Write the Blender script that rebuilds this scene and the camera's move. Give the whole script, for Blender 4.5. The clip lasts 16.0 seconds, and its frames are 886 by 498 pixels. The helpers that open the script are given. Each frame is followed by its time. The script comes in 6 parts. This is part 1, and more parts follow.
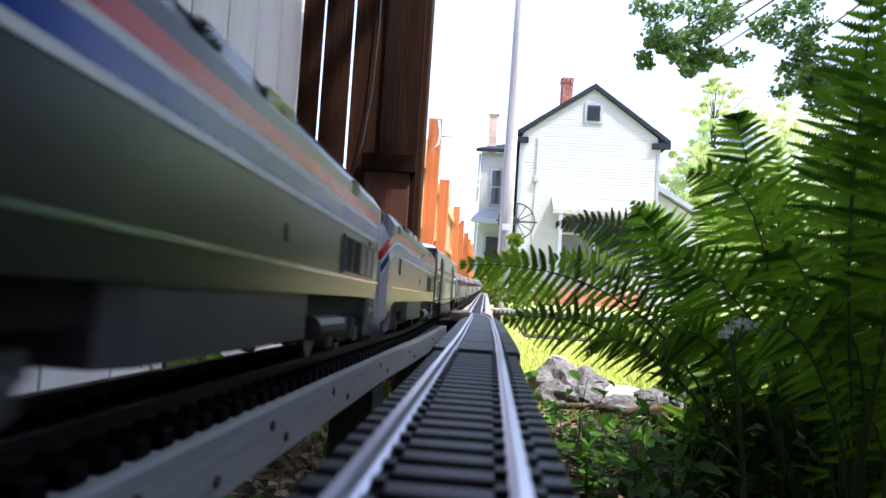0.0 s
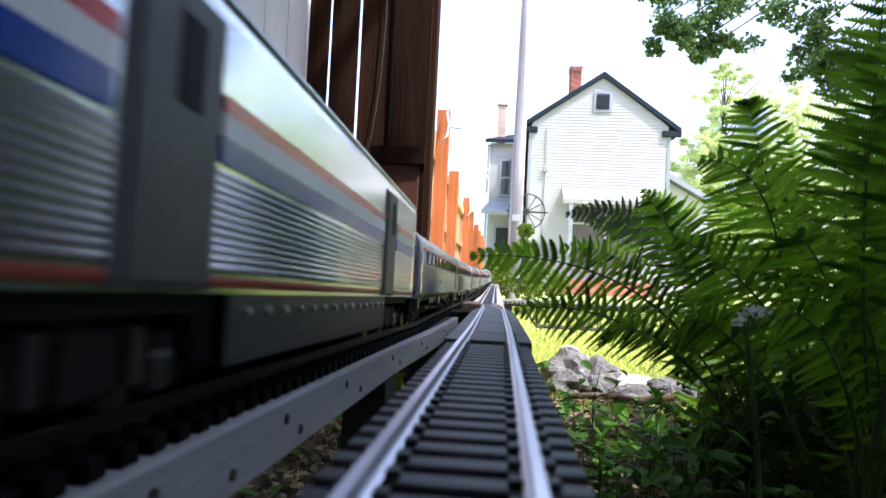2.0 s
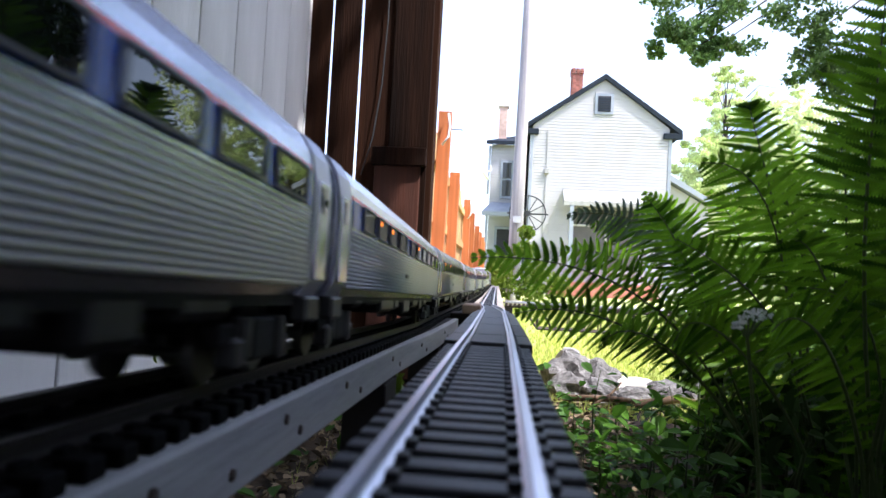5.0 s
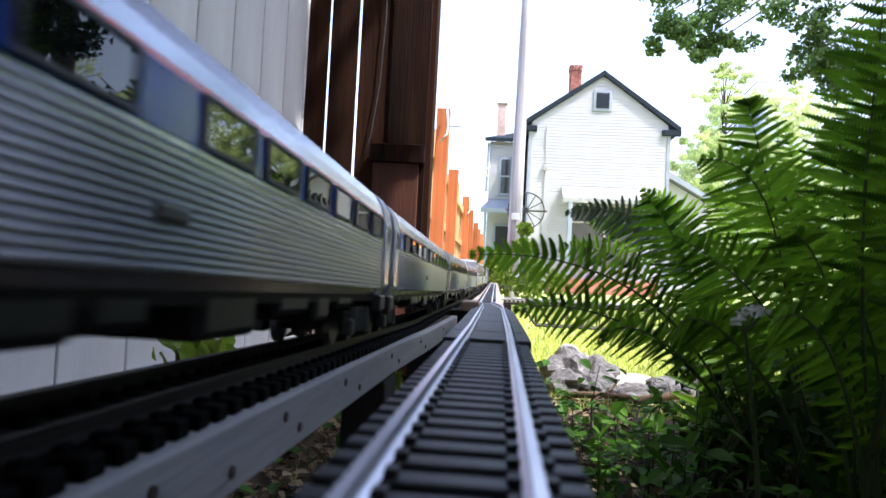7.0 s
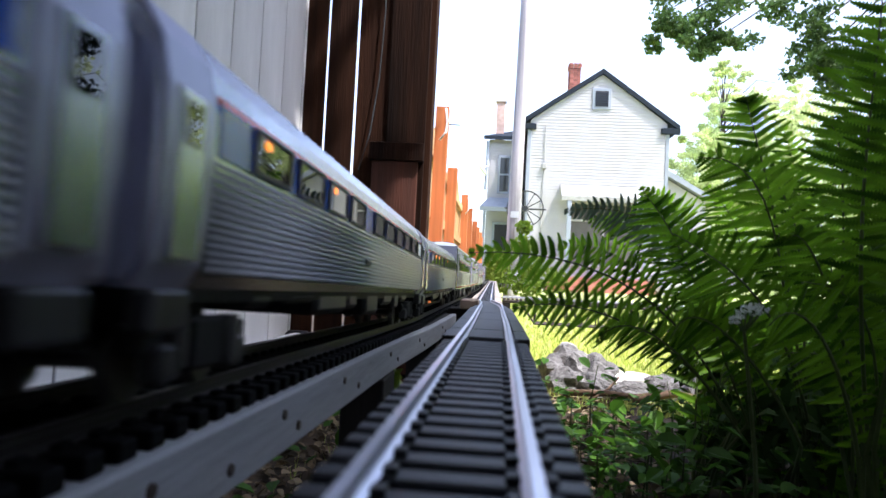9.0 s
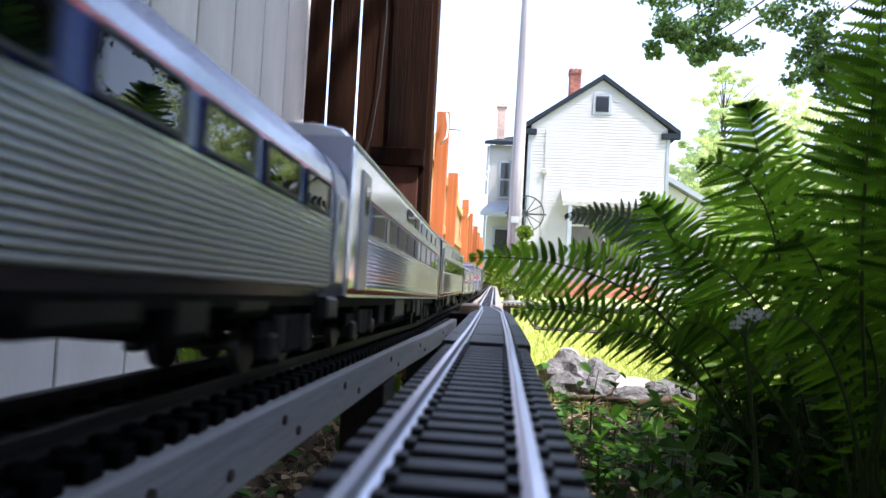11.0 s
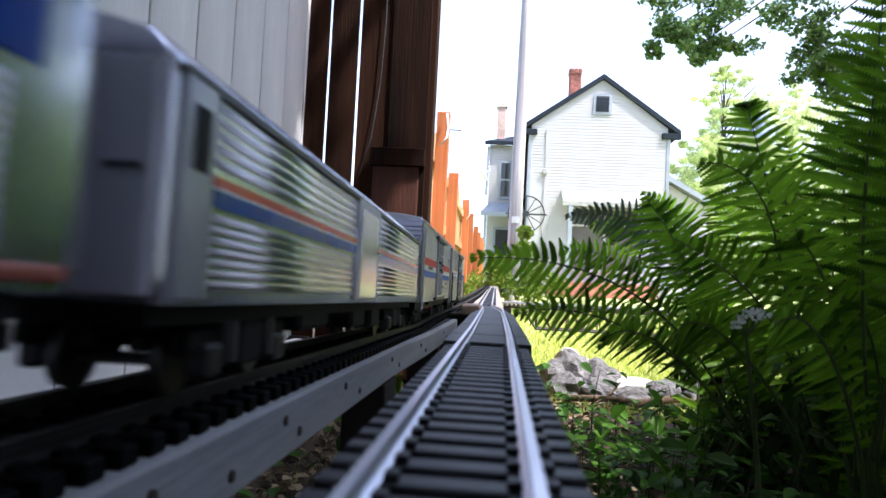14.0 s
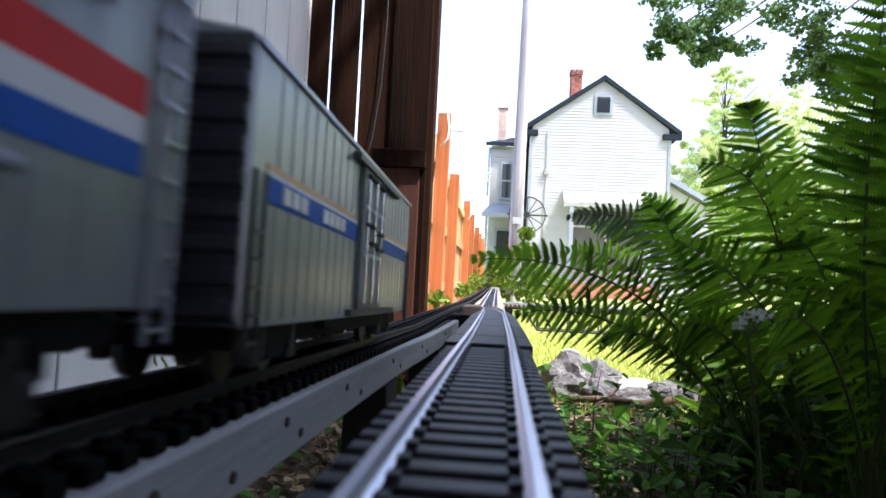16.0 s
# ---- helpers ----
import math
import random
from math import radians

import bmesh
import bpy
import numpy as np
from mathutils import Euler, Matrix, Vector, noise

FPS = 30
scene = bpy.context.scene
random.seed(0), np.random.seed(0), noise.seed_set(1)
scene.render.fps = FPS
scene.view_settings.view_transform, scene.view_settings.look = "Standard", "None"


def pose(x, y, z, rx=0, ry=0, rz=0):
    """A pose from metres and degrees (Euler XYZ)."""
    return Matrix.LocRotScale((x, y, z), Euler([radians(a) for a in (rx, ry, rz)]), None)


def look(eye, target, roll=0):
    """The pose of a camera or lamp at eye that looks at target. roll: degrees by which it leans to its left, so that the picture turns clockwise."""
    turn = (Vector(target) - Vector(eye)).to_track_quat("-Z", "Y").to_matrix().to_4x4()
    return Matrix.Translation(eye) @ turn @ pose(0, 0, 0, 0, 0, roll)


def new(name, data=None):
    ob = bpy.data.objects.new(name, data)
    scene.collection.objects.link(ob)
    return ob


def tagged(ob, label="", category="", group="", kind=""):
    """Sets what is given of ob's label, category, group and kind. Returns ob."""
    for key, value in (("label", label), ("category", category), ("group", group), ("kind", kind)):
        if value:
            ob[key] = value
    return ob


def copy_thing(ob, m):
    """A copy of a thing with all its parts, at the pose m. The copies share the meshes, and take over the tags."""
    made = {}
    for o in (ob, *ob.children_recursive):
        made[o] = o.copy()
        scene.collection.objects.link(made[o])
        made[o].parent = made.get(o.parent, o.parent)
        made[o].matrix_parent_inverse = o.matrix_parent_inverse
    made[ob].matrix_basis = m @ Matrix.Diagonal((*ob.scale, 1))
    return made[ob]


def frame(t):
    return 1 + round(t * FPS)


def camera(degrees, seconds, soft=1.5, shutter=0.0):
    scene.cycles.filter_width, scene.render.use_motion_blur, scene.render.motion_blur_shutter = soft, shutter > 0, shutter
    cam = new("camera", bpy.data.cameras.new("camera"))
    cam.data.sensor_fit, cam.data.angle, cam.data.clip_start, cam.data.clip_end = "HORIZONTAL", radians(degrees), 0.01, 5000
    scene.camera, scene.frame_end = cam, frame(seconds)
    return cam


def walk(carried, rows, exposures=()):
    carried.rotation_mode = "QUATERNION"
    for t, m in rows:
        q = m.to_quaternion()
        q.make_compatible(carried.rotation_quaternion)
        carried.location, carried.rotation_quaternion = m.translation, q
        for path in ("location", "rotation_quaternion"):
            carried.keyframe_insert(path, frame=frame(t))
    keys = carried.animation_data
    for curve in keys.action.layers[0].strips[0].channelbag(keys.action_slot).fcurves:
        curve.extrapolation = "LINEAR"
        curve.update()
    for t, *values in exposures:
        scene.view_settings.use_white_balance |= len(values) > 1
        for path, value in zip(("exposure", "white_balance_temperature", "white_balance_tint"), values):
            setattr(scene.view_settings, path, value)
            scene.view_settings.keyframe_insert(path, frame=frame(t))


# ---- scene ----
cam = camera(68.0, 16.0, soft=1.5, shutter=0.35)
EYE = (0.0, 0.0, 0.5)
CAMERA_ROWS = (
    (0, 3.70, 3.01, -3.59), (0.5, 4.13, 2.43, -3.16), (1, 4.16, 2.35, -2.91), (1.5, 4.52, 2.38, -2.93),
    (2, 4.65, 2.24, -2.75), (2.5, 5.10, 2.53, -2.95), (3, 5.09, 2.56, -3.01), (3.5, 4.91, 2.76, -3.17),
    (4, 4.84, 2.66, -3.19), (6.5, 4.52, 2.11, -2.87), (7, 4.59, 2.11, -2.92), (7.5, 4.44, 1.87, -2.91),
    (8, 4.48, 1.64, -2.58), (8.5, 4.33, 1.94, -2.90), (9, 4.50, 1.96, -2.94), (11.5, 4.57, 2.43, -3.02),
    (12, 4.61, 2.36, -3.10), (12.5, 4.66, 2.31, -2.97), (13, 4.64, 2.22, -2.71), (13.5, 4.63, 2.31, -2.80),
    (14, 4.60, 2.41, -2.87), (14.5, 4.50, 2.51, -2.73), (15, 4.50, 2.38, -2.70), (15.5, 4.71, 2.33, -2.88),
    (16, 4.70, 2.50, -2.80))
walk(cam, [(t, pose(*EYE, 90 + p, r, y)) for t, y, p, r in CAMERA_ROWS], [(0, 1.4, 6050, 16), (16, 1.4, 6050, 16)])
cam.data.dof.use_dof = True
cam.data.dof.focus_distance = 3.0
cam.data.dof.aperture_fstop = 11.5

# ---- light ----
SUN_ELEVATION, SUN_AZIMUTH = 60, 122      # azimuth in degrees from +y towards +x
world = bpy.data.worlds.new("sky")
scene.world = world
world.use_nodes = True
wt = world.node_tree
sky = wt.nodes.new("ShaderNodeTexSky")
sky.sky_type, sky.sun_disc = "NISHITA", False
sky.sun_elevation, sky.sun_rotation = radians(SUN_ELEVATION), radians(SUN_AZIMUTH)
sky.air_density, sky.dust_density = 1.0, 2.0
haze = wt.nodes.new("ShaderNodeHueSaturation")      # thin bright haze
haze.inputs["Saturation"].default_value, haze.inputs["Value"].default_value = 0.75, 1.45
wt.links.new(sky.outputs[0], haze.inputs["Color"])
wt.links.new(haze.outputs[0], wt.nodes["Background"].inputs[0])
wt.nodes["Background"].inputs[1].default_value = 0.15
sun = new("sun", bpy.data.lights.new("sun", "SUN"))
sun.data.energy, sun.data.angle, sun.data.color = 3.2, radians(0.6), (1.0, 0.95, 0.86)
se, sa = radians(SUN_ELEVATION), radians(SUN_AZIMUTH)
SUN_DIR = Vector((math.sin(sa) * math.cos(se), math.cos(sa) * math.cos(se), math.sin(se)))
sun.matrix_world = look(SUN_DIR * 30, (0, 0, 0))


# ---- materials ----
def mat(name, color, rough=0.6, metal=0.0, vary=0.25, scale=20.0, bump=0.0, bump_scale=60.0, stretch=(1, 1, 1),
        second=None, trans=0.0, per_object=0.0, per_island=0.0, emit=0.0, coat=0.0, spec=0.5):
    """A node material: base colour varied by two noises, with fine relief."""
    m = bpy.data.materials.new(name)
    m.use_nodes = True
    nt = m.node_tree
    b = nt.nodes["Principled BSDF"]
    b.inputs["Roughness"].default_value = rough
    b.inputs["Metallic"].default_value = metal
    b.inputs["Coat Weight"].default_value = coat
    b.inputs["Specular IOR Level"].default_value = spec
    tc = nt.nodes.new("ShaderNodeTexCoord")
    mp = nt.nodes.new("ShaderNodeMapping")
    mp.inputs["Scale"].default_value = stretch
    nt.links.new(tc.outputs["Object"], mp.inputs[0])
    n1 = nt.nodes.new("ShaderNodeTexNoise")
    n1.inputs["Scale"].default_value, n1.inputs["Detail"].default_value = scale, 6
    n2 = nt.nodes.new("ShaderNodeTexNoise")
    n2.inputs["Scale"].default_value, n2.inputs["Detail"].default_value = scale * 0.13, 3
    for n in (n1, n2):
        nt.links.new(mp.outputs[0], n.inputs["Vector"])
    add = nt.nodes.new("ShaderNodeMath")
    add.operation = "ADD"
    nt.links.new(n1.outputs[0], add.inputs[0])
    nt.links.new(n2.outputs[0], add.inputs[1])
    last = add.outputs[0]
    if per_object or per_island:
        src = nt.nodes.new("ShaderNodeObjectInfo" if per_object else "ShaderNodeNewGeometry")
        out = src.outputs["Random"] if per_object else src.outputs["Random Per Island"]
        mad = nt.nodes.new("ShaderNodeMath")
        mad.operation = "MULTIPLY_ADD"
        mad.inputs[1].default_value = per_object or per_island
        nt.links.new(out, mad.inputs[0])
        nt.links.new(last, mad.inputs[2])
        sub = nt.nodes.new("ShaderNodeMath")
        sub.operation = "SUBTRACT"
        sub.inputs[1].default_value = (per_object or per_island) / 2
        nt.links.new(mad.outputs[0], sub.inputs[0])
        last = sub.outputs[0]
    ramp = nt.nodes.new("ShaderNodeMapRange")
    ramp.inputs["From Min"].default_value, ramp.inputs["From Max"].default_value = 0.65, 1.35
    nt.links.new(last, ramp.inputs["Value"])
    mix = nt.nodes.new("ShaderNodeMix")
    mix.data_type = "RGBA"
    c1 = [max(0, c * (1 - vary)) for c in color]
    c2 = list(second) if second else [min(1, c * (1 + vary)) for c in color]
    mix.inputs["A"].default_value, mix.inputs["B"].default_value = (*c1, 1), (*c2, 1)
    nt.links.new(ramp.outputs[0], mix.inputs["Factor"])
    nt.links.new(mix.outputs["Result"], b.inputs["Base Color"])
    if bump:
        n3 = nt.nodes.new("ShaderNodeTexNoise")
        n3.inputs["Scale"].default_value, n3.inputs["Detail"].default_value = bump_scale, 5
        nt.links.new(mp.outputs[0], n3.inputs["Vector"])
        bp = nt.nodes.new("ShaderNodeBump")
        bp.inputs["Strength"].default_value, bp.inputs["Distance"].default_value = bump, 0.3 / bump_scale
        nt.links.new(n3.outputs[0], bp.inputs["Height"])
        nt.links.new(bp.outputs[0], b.inputs["Normal"])
    if emit:
        nt.links.new(mix.outputs["Result"], b.inputs["Emission Color"])
        b.inputs["Emission Strength"].default_value = emit
    if trans:
        tr = nt.nodes.new("ShaderNodeBsdfTranslucent")
        nt.links.new(mix.outputs["Result"], tr.inputs[0])
        ms = nt.nodes.new("ShaderNodeMixShader")
        ms.inputs[0].default_value = trans
        nt.links.new(b.outputs[0], ms.inputs[1])
        nt.links.new(tr.outputs[0], ms.inputs[2])
        nt.links.new(ms.outputs[0], nt.nodes["Material Output"].inputs[0])
    return m


M_DIRT = mat("dirt", (0.040, 0.028, 0.017), 0.95, 0, 0.6, 25, 0.8, 40, second=(0.09, 0.06, 0.035))
# lawn and blade colours lifted well above real grass to imitate strong sun
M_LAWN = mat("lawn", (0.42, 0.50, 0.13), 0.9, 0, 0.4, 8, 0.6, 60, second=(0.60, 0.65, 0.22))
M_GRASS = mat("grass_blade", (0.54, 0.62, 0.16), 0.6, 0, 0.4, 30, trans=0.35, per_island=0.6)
M_TIE = mat("black_plastic_tie", (0.006, 0.006, 0.008), 0.5, 0, 0.4, 60, 0.4, 400, (1, 1, 1), per_object=0.4, spec=0.35)
# darker copy of M_TIE that carries the shade under the train
M_SHADETIE = mat("shaded_black_tie", (0.003, 0.003, 0.0035), 0.8, 0, 0.4, 60, 0.4, 400, per_object=0.4, spec=0.08)
M_RAIL = mat("weathered_rail", (0.66, 0.66, 0.74), 0.34, 0.85, 0.25, 40, 0.15, 300, (1, 0.2, 1))
# darker copy of M_RAIL, with the train's shade in its colour
M_SHADERAIL = mat("shaded_dark_rail", (0.035, 0.03, 0.03), 0.5, 0.7, 0.3, 40, 0.2, 300, (1, 0.2, 1))
M_PLANK = mat("grey_weathered_plank", (0.34, 0.35, 0.365), 0.85, 0, 0.45, 18, 0.6, 120, (1, 0.12, 1), second=(0.50, 0.51, 0.52))
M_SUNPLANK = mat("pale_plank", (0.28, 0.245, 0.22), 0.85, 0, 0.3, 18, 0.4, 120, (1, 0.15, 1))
M_BLOCK = mat("fresh_cut_wood", (0.33, 0.245, 0.18), 0.8, 0, 0.3, 15, 0.3, 90, (1, 0.2, 1))
# dark wood, lowered further to hold the shade below the tracks
M_DARKWOOD = mat("dark_shaded_wood", (0.014, 0.011, 0.010), 0.9, 0, 0.4, 20, 0.5, 90, (1, 1, 0.15))
M_SCREW = mat("rusty_screw", (0.09, 0.07, 0.06), 0.5, 0.7, 0.3, 200)
M_SHED = mat("white_painted_siding", (0.72, 0.725, 0.72), 0.75, 0, 0.18, 9, 0.5, 70, (1, 1, 0.25), per_object=0.15)
M_SHEDGAP = mat("siding_groove", (0.05, 0.045, 0.04), 0.9, 0, 0.3, 30)
M_BROWN = mat("brown_stained_board", (0.014, 0.0055, 0.003), 0.85, 0, 0.6, 14, 0.6, 60, (3, 3, 0.15), second=(0.036, 0.0135, 0.006), per_object=0.5, spec=0.12)
M_REDBROWN = mat("red_brown_board", (0.075, 0.020, 0.008), 0.75, 0, 0.4, 14, 0.5, 60, (3, 3, 0.15))
M_CEDAR = mat("orange_stained_cedar", (0.58, 0.30, 0.12), 0.7, 0, 0.3, 14, 0.4, 60, (3, 3, 0.15), second=(0.74, 0.47, 0.24), per_object=0.5)
M_CEDARPOST = mat("red_orange_post", (0.48, 0.155, 0.05), 0.65, 0, 0.25, 12, 0.3, 60, (3, 3, 0.15), per_object=0.25)
M_POLE = mat("weathered_pole", (0.52, 0.48, 0.50), 0.9, 0, 0.5, 5, 0.9, 25, (3, 3, 0.08))
M_SIDING = mat("white_clapboard", (0.40, 0.393, 0.398), 0.55, 0, 0.05, 2, 0.15, 20, (0.2, 1, 1), per_object=0.08)
M_TRIM = mat("blue_grey_trim", (0.26, 0.29, 0.34), 0.6, 0, 0.15, 4)
M_SCREEN = mat("porch_screen", (0.09, 0.085, 0.085), 0.7, 0, 0.25, 3)
M_ROOF = mat("slate_roof", (0.014, 0.020, 0.030), 0.85, 0, 0.25, 5, 0.3, 30, spec=0.2)
M_BRICK = mat("chimney_brick", (0.30, 0.11, 0.08), 0.85, 0, 0.5, 9, 0.4, 40, per_object=0.6)
M_PALEBRICK = mat("pale_chimney_brick", (0.45, 0.32, 0.27), 0.85, 0, 0.35, 6, 0.4, 40)
M_MORTAR = mat("mortar", (0.42, 0.38, 0.34), 0.9, 0, 0.2, 20)
M_AWNING = mat("grey_awning", (0.30, 0.30, 0.29), 0.7, 0, 0.25, 6, 0.2, 30)
M_GLASSDARK = mat("window_glass", (0.015, 0.018, 0.02), 0.04, 0, 0.2, 3)
M_INSIDE = mat("dark_interior", (0.02, 0.02, 0.025), 0.7, 0, 0.3, 5)
M_IRON = mat("dark_iron", (0.06, 0.065, 0.07), 0.5, 0.6, 0.3, 40)
M_WHITEPLASTIC = mat("white_plastic", (0.75, 0.76, 0.78), 0.4, 0, 0.05, 20)
M_CABLE = mat("grey_cable", (0.04, 0.05, 0.055), 0.5, 0, 0.2, 40)
M_FERN = mat("fern_green", (0.050, 0.145, 0.008), 0.42, 0, 0.5, 25, trans=0.58, per_island=0.8, second=(0.18, 0.37, 0.02), spec=0.25)
# lighter copy of M_LEAF, with sun dapples put into the green
M_WEED = mat("sun_dapple_weed_leaf", (0.08, 0.19, 0.02), 0.55, 0, 0.4, 20, trans=0.4, per_island=0.7, spec=0.2)
M_FERNOLD = mat("fern_greyish", (0.085, 0.125, 0.085), 0.55, 0, 0.35, 25, trans=0.25, per_island=0.5)
M_STEM = mat("fern_stem", (0.05, 0.075, 0.02), 0.6, 0, 0.4, 40)
M_LEAF = mat("broad_leaf", (0.045, 0.12, 0.014), 0.55, 0, 0.45, 20, trans=0.3, per_island=0.8, spec=0.2)
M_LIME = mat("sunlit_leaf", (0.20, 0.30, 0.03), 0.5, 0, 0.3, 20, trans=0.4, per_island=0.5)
M_MAPLE = mat("maple_leaf", (0.11, 0.20, 0.05), 0.5, 0, 0.35, 4, trans=0.40, per_island=0.7)
# leaf green lowered towards black, so deep shade is part of the colour
M_CANOPY = mat("shade_darkened_leaf", (0.026, 0.055, 0.012), 0.7, 0, 0.35, 4, trans=0.10, per_island=0.6, spec=0.15)
# yellow-green raised past real leaf tone to carry the sun's glare
M_YELLOWTREE = mat("sun_glare_yellow_green_leaf", (0.62, 0.70, 0.34), 0.6, 0, 0.3, 2, trans=0.5, per_island=0.7)
M_BARK = mat("bark", (0.08, 0.065, 0.05), 0.9, 0, 0.4, 12, 0.7, 40, (2, 2, 0.4))
M_LITTER = mat("dry_leaf", (0.10, 0.07, 0.04), 0.85, 0, 0.4, 20, trans=0.1, per_island=0.9, second=(0.34, 0.26, 0.16))
M_ROCK = mat("grey_rock", (0.10, 0.095, 0.095), 0.85, 0, 0.5, 10, 1.0, 30, second=(0.34, 0.33, 0.33))
M_PALESTONE = mat("pale_stone", (0.58, 0.56, 0.52), 0.85, 0, 0.2, 10, 0.5, 40)
M_LOG = mat("dead_branch", (0.14, 0.09, 0.055), 0.9, 0, 0.4, 20, 0.6, 60)
M_PETAL = mat("white_petal", (0.72, 0.73, 0.68), 0.6, 0, 0.08, 60, trans=0.2)
M_LOCO = mat("loco_silver_grey", (0.068, 0.068, 0.078), 0.28, 0.8, 0.08, 30, 0.05, 200)
M_SILVER = mat("silver_paint", (0.46, 0.47, 0.54), 0.24, 0.9, 0.08, 30, 0.05, 200, coat=0.1)
M_MIRROR = mat("polished_steel_skin", (0.74, 0.75, 0.82), 0.16, 0.9, 0.06, 20)
M_SKIRT = mat("dark_blue_grey_skirt", (0.022, 0.026, 0.036), 0.45, 0.2, 0.2, 50)
M_RIB = mat("fluted_steel", (0.46, 0.47, 0.54), 0.28, 0.92, 0.10, 30)
# duller copy of M_RIB; its darkness partly stands for shade and dark reflections
M_DULLRIB = mat("dull_shaded_fluted_metal", (0.25, 0.26, 0.29), 0.38, 0.85, 0.10, 30)
M_GREYBODY = mat("grey_boxcar_paint", (0.28, 0.29, 0.325), 0.32, 0.5, 0.10, 25, 0.08, 200)
M_ROOFSILVER = mat("roof_silver", (0.55, 0.58, 0.62), 0.33, 0.8, 0.08, 30)
M_RED = mat("stripe_red", (0.60, 0.03, 0.035), 0.25, 0, 0.06, 40)
M_WHITE = mat("stripe_white", (0.72, 0.73, 0.74), 0.45, 0, 0.04, 40)
M_BLUE = mat("stripe_blue", (0.006, 0.05, 0.34), 0.2, 0, 0.08, 40)
M_REDSATIN = mat("satin_red_decal", (0.60, 0.03, 0.035), 0.55, 0, 0.06, 40, spec=0.15)
M_WHITESATIN = mat("satin_white_decal", (0.66, 0.67, 0.69), 0.55, 0, 0.04, 40, spec=0.15)
M_BLUESATIN = mat("satin_blue_decal", (0.010, 0.085, 0.40), 0.55, 0, 0.08, 40, spec=0.15)
M_BLACK = mat("underframe_black", (0.004, 0.004, 0.005), 0.7, 0, 0.4, 60, 0.3, 300, spec=0.2)
M_DARKGREY = mat("dark_grey_end", (0.055, 0.055, 0.065), 0.5, 0.2, 0.2, 60)
M_TRAINGLASS = mat("tinted_train_window", (0.005, 0.006, 0.008), 0.02, 0, 0.2, 20)
M_WHEEL = mat("wheel_steel", (0.10, 0.098, 0.095), 0.4, 0.8, 0.2, 60)
M_PLASTICYELLOW = mat("yellow_decal", (0.6, 0.5, 0.08), 0.5, 0, 0.1, 40)
M_AMBER = mat("amber_lamp", (1.0, 0.24, 0.02), 0.4, 0, 0.02, 40, emit=1.0)
M_REDLAMP = mat("red_lamp", (1.0, 0.03, 0.06), 0.4, 0, 0.02, 40, emit=4)
M_HEADLAMP = mat("white_lamp", (0.8, 0.88, 1.0), 0.4, 0, 0.02, 40, emit=6)


# ---- mesh helpers ----
def box(bm, x0, x1, y0, y1, z0, z1, bevel=0.0):
    c = ((x0 + x1) / 2, (y0 + y1) / 2, (z0 + z1) / 2)
    m = Matrix.LocRotScale(c, None, (x1 - x0, y1 - y0, z1 - z0))
    r = bmesh.ops.create_cube(bm, size=1, matrix=m)
    if bevel:
        es = list({e for v in r["verts"] for e in v.link_edges})
        bmesh.ops.bevel(bm, geom=es, offset=bevel, segments=1, affect="EDGES", profile=0.5)


def obox(bm, m, sx, sy, sz, bevel=0.0):
    """A box of that size, in the pose m, standing on its base."""
    r = bmesh.ops.create_cube(bm, size=1, matrix=m @ Matrix.Translation((0, 0, sz / 2)) @ Matrix.Diagonal((sx, sy, sz, 1)))
    if bevel:
        es = list({e for v in r["verts"] for e in v.link_edges})
        bmesh.ops.bevel(bm, geom=es, offset=bevel, segments=1, affect="EDGES", profile=0.5)


def loft(bm, rings, cap=True, closed=True):
    """Joins rings of equally many points by quads."""
    vs = [[bm.verts.new(p) for p in ring] for ring in rings]
    n = len(vs[0])
    for a, b in zip(vs, vs[1:]):
        for i in range(n if closed else n - 1):
            j = (i + 1) % n
            bm.faces.new((a[i], a[j], b[j], b[i]))
    if cap and closed:
        bm.faces.new(vs[0][::-1])
        bm.faces.new(vs[-1])
    return vs


def tube(bm, points, radii, sides=8, cap=True):
    pts = [Vector(p) for p in points]
    if not isinstance(radii, (list, tuple)):
        radii = [radii] * len(pts)
    rings = []
    for i, p in enumerate(pts):
        d = (pts[min(i + 1, len(pts) - 1)] - pts[max(i - 1, 0)]).normalized()
        u = d.cross(Vector((0.31, 0.17, 0.93))).normalized()
        if u.length < 0.1:
            u = d.orthogonal().normalized()
        v = d.cross(u)
        rings.append([p + (u * math.cos(a) + v * math.sin(a)) * radii[i] for a in (2 * math.pi * k / sides for k in range(sides))])
    loft(bm, rings, cap)


def part(name, bm, material, parent=None, label="", smooth=False):
    me = bpy.data.meshes.new(name)
    bmesh.ops.recalc_face_normals(bm, faces=bm.faces)
    bm.to_mesh(me)
    bm.free()
    me.materials.append(material)
    if smooth:
        me.polygons.foreach_set("use_smooth", [True] * len(me.polygons))
    ob = new(name, me)
    if parent:
        ob.parent = parent
    if label:
        tagged(ob, label)
    return ob


def shared(name, mesh, m, parent):
    """Another object on a mesh that exists, at the pose m."""
    ob = new(name, mesh)
    ob.parent = parent
    ob.matrix_basis = m
    return ob


def fast(name, verts, faces, material, parent=None, label="", smooth=False):
    me = bpy.data.meshes.new(name)
    me.from_pydata([tuple(v) for v in verts], [], faces)
    me.materials.append(material)
    if smooth:
        me.polygons.foreach_set("use_smooth", [True] * len(me.polygons))
    ob = new(name, me)
    if parent:
        ob.parent = parent
    if label:
        tagged(ob, label)
    return ob


def thing(name, label, category, m=None, group="", kind=""):
    ob = new(name)
    ob.empty_display_size = 0.05
    if m is not None:
        ob.matrix_basis = m
    return tagged(ob, label, category, group, kind)


rng = random.Random(7)
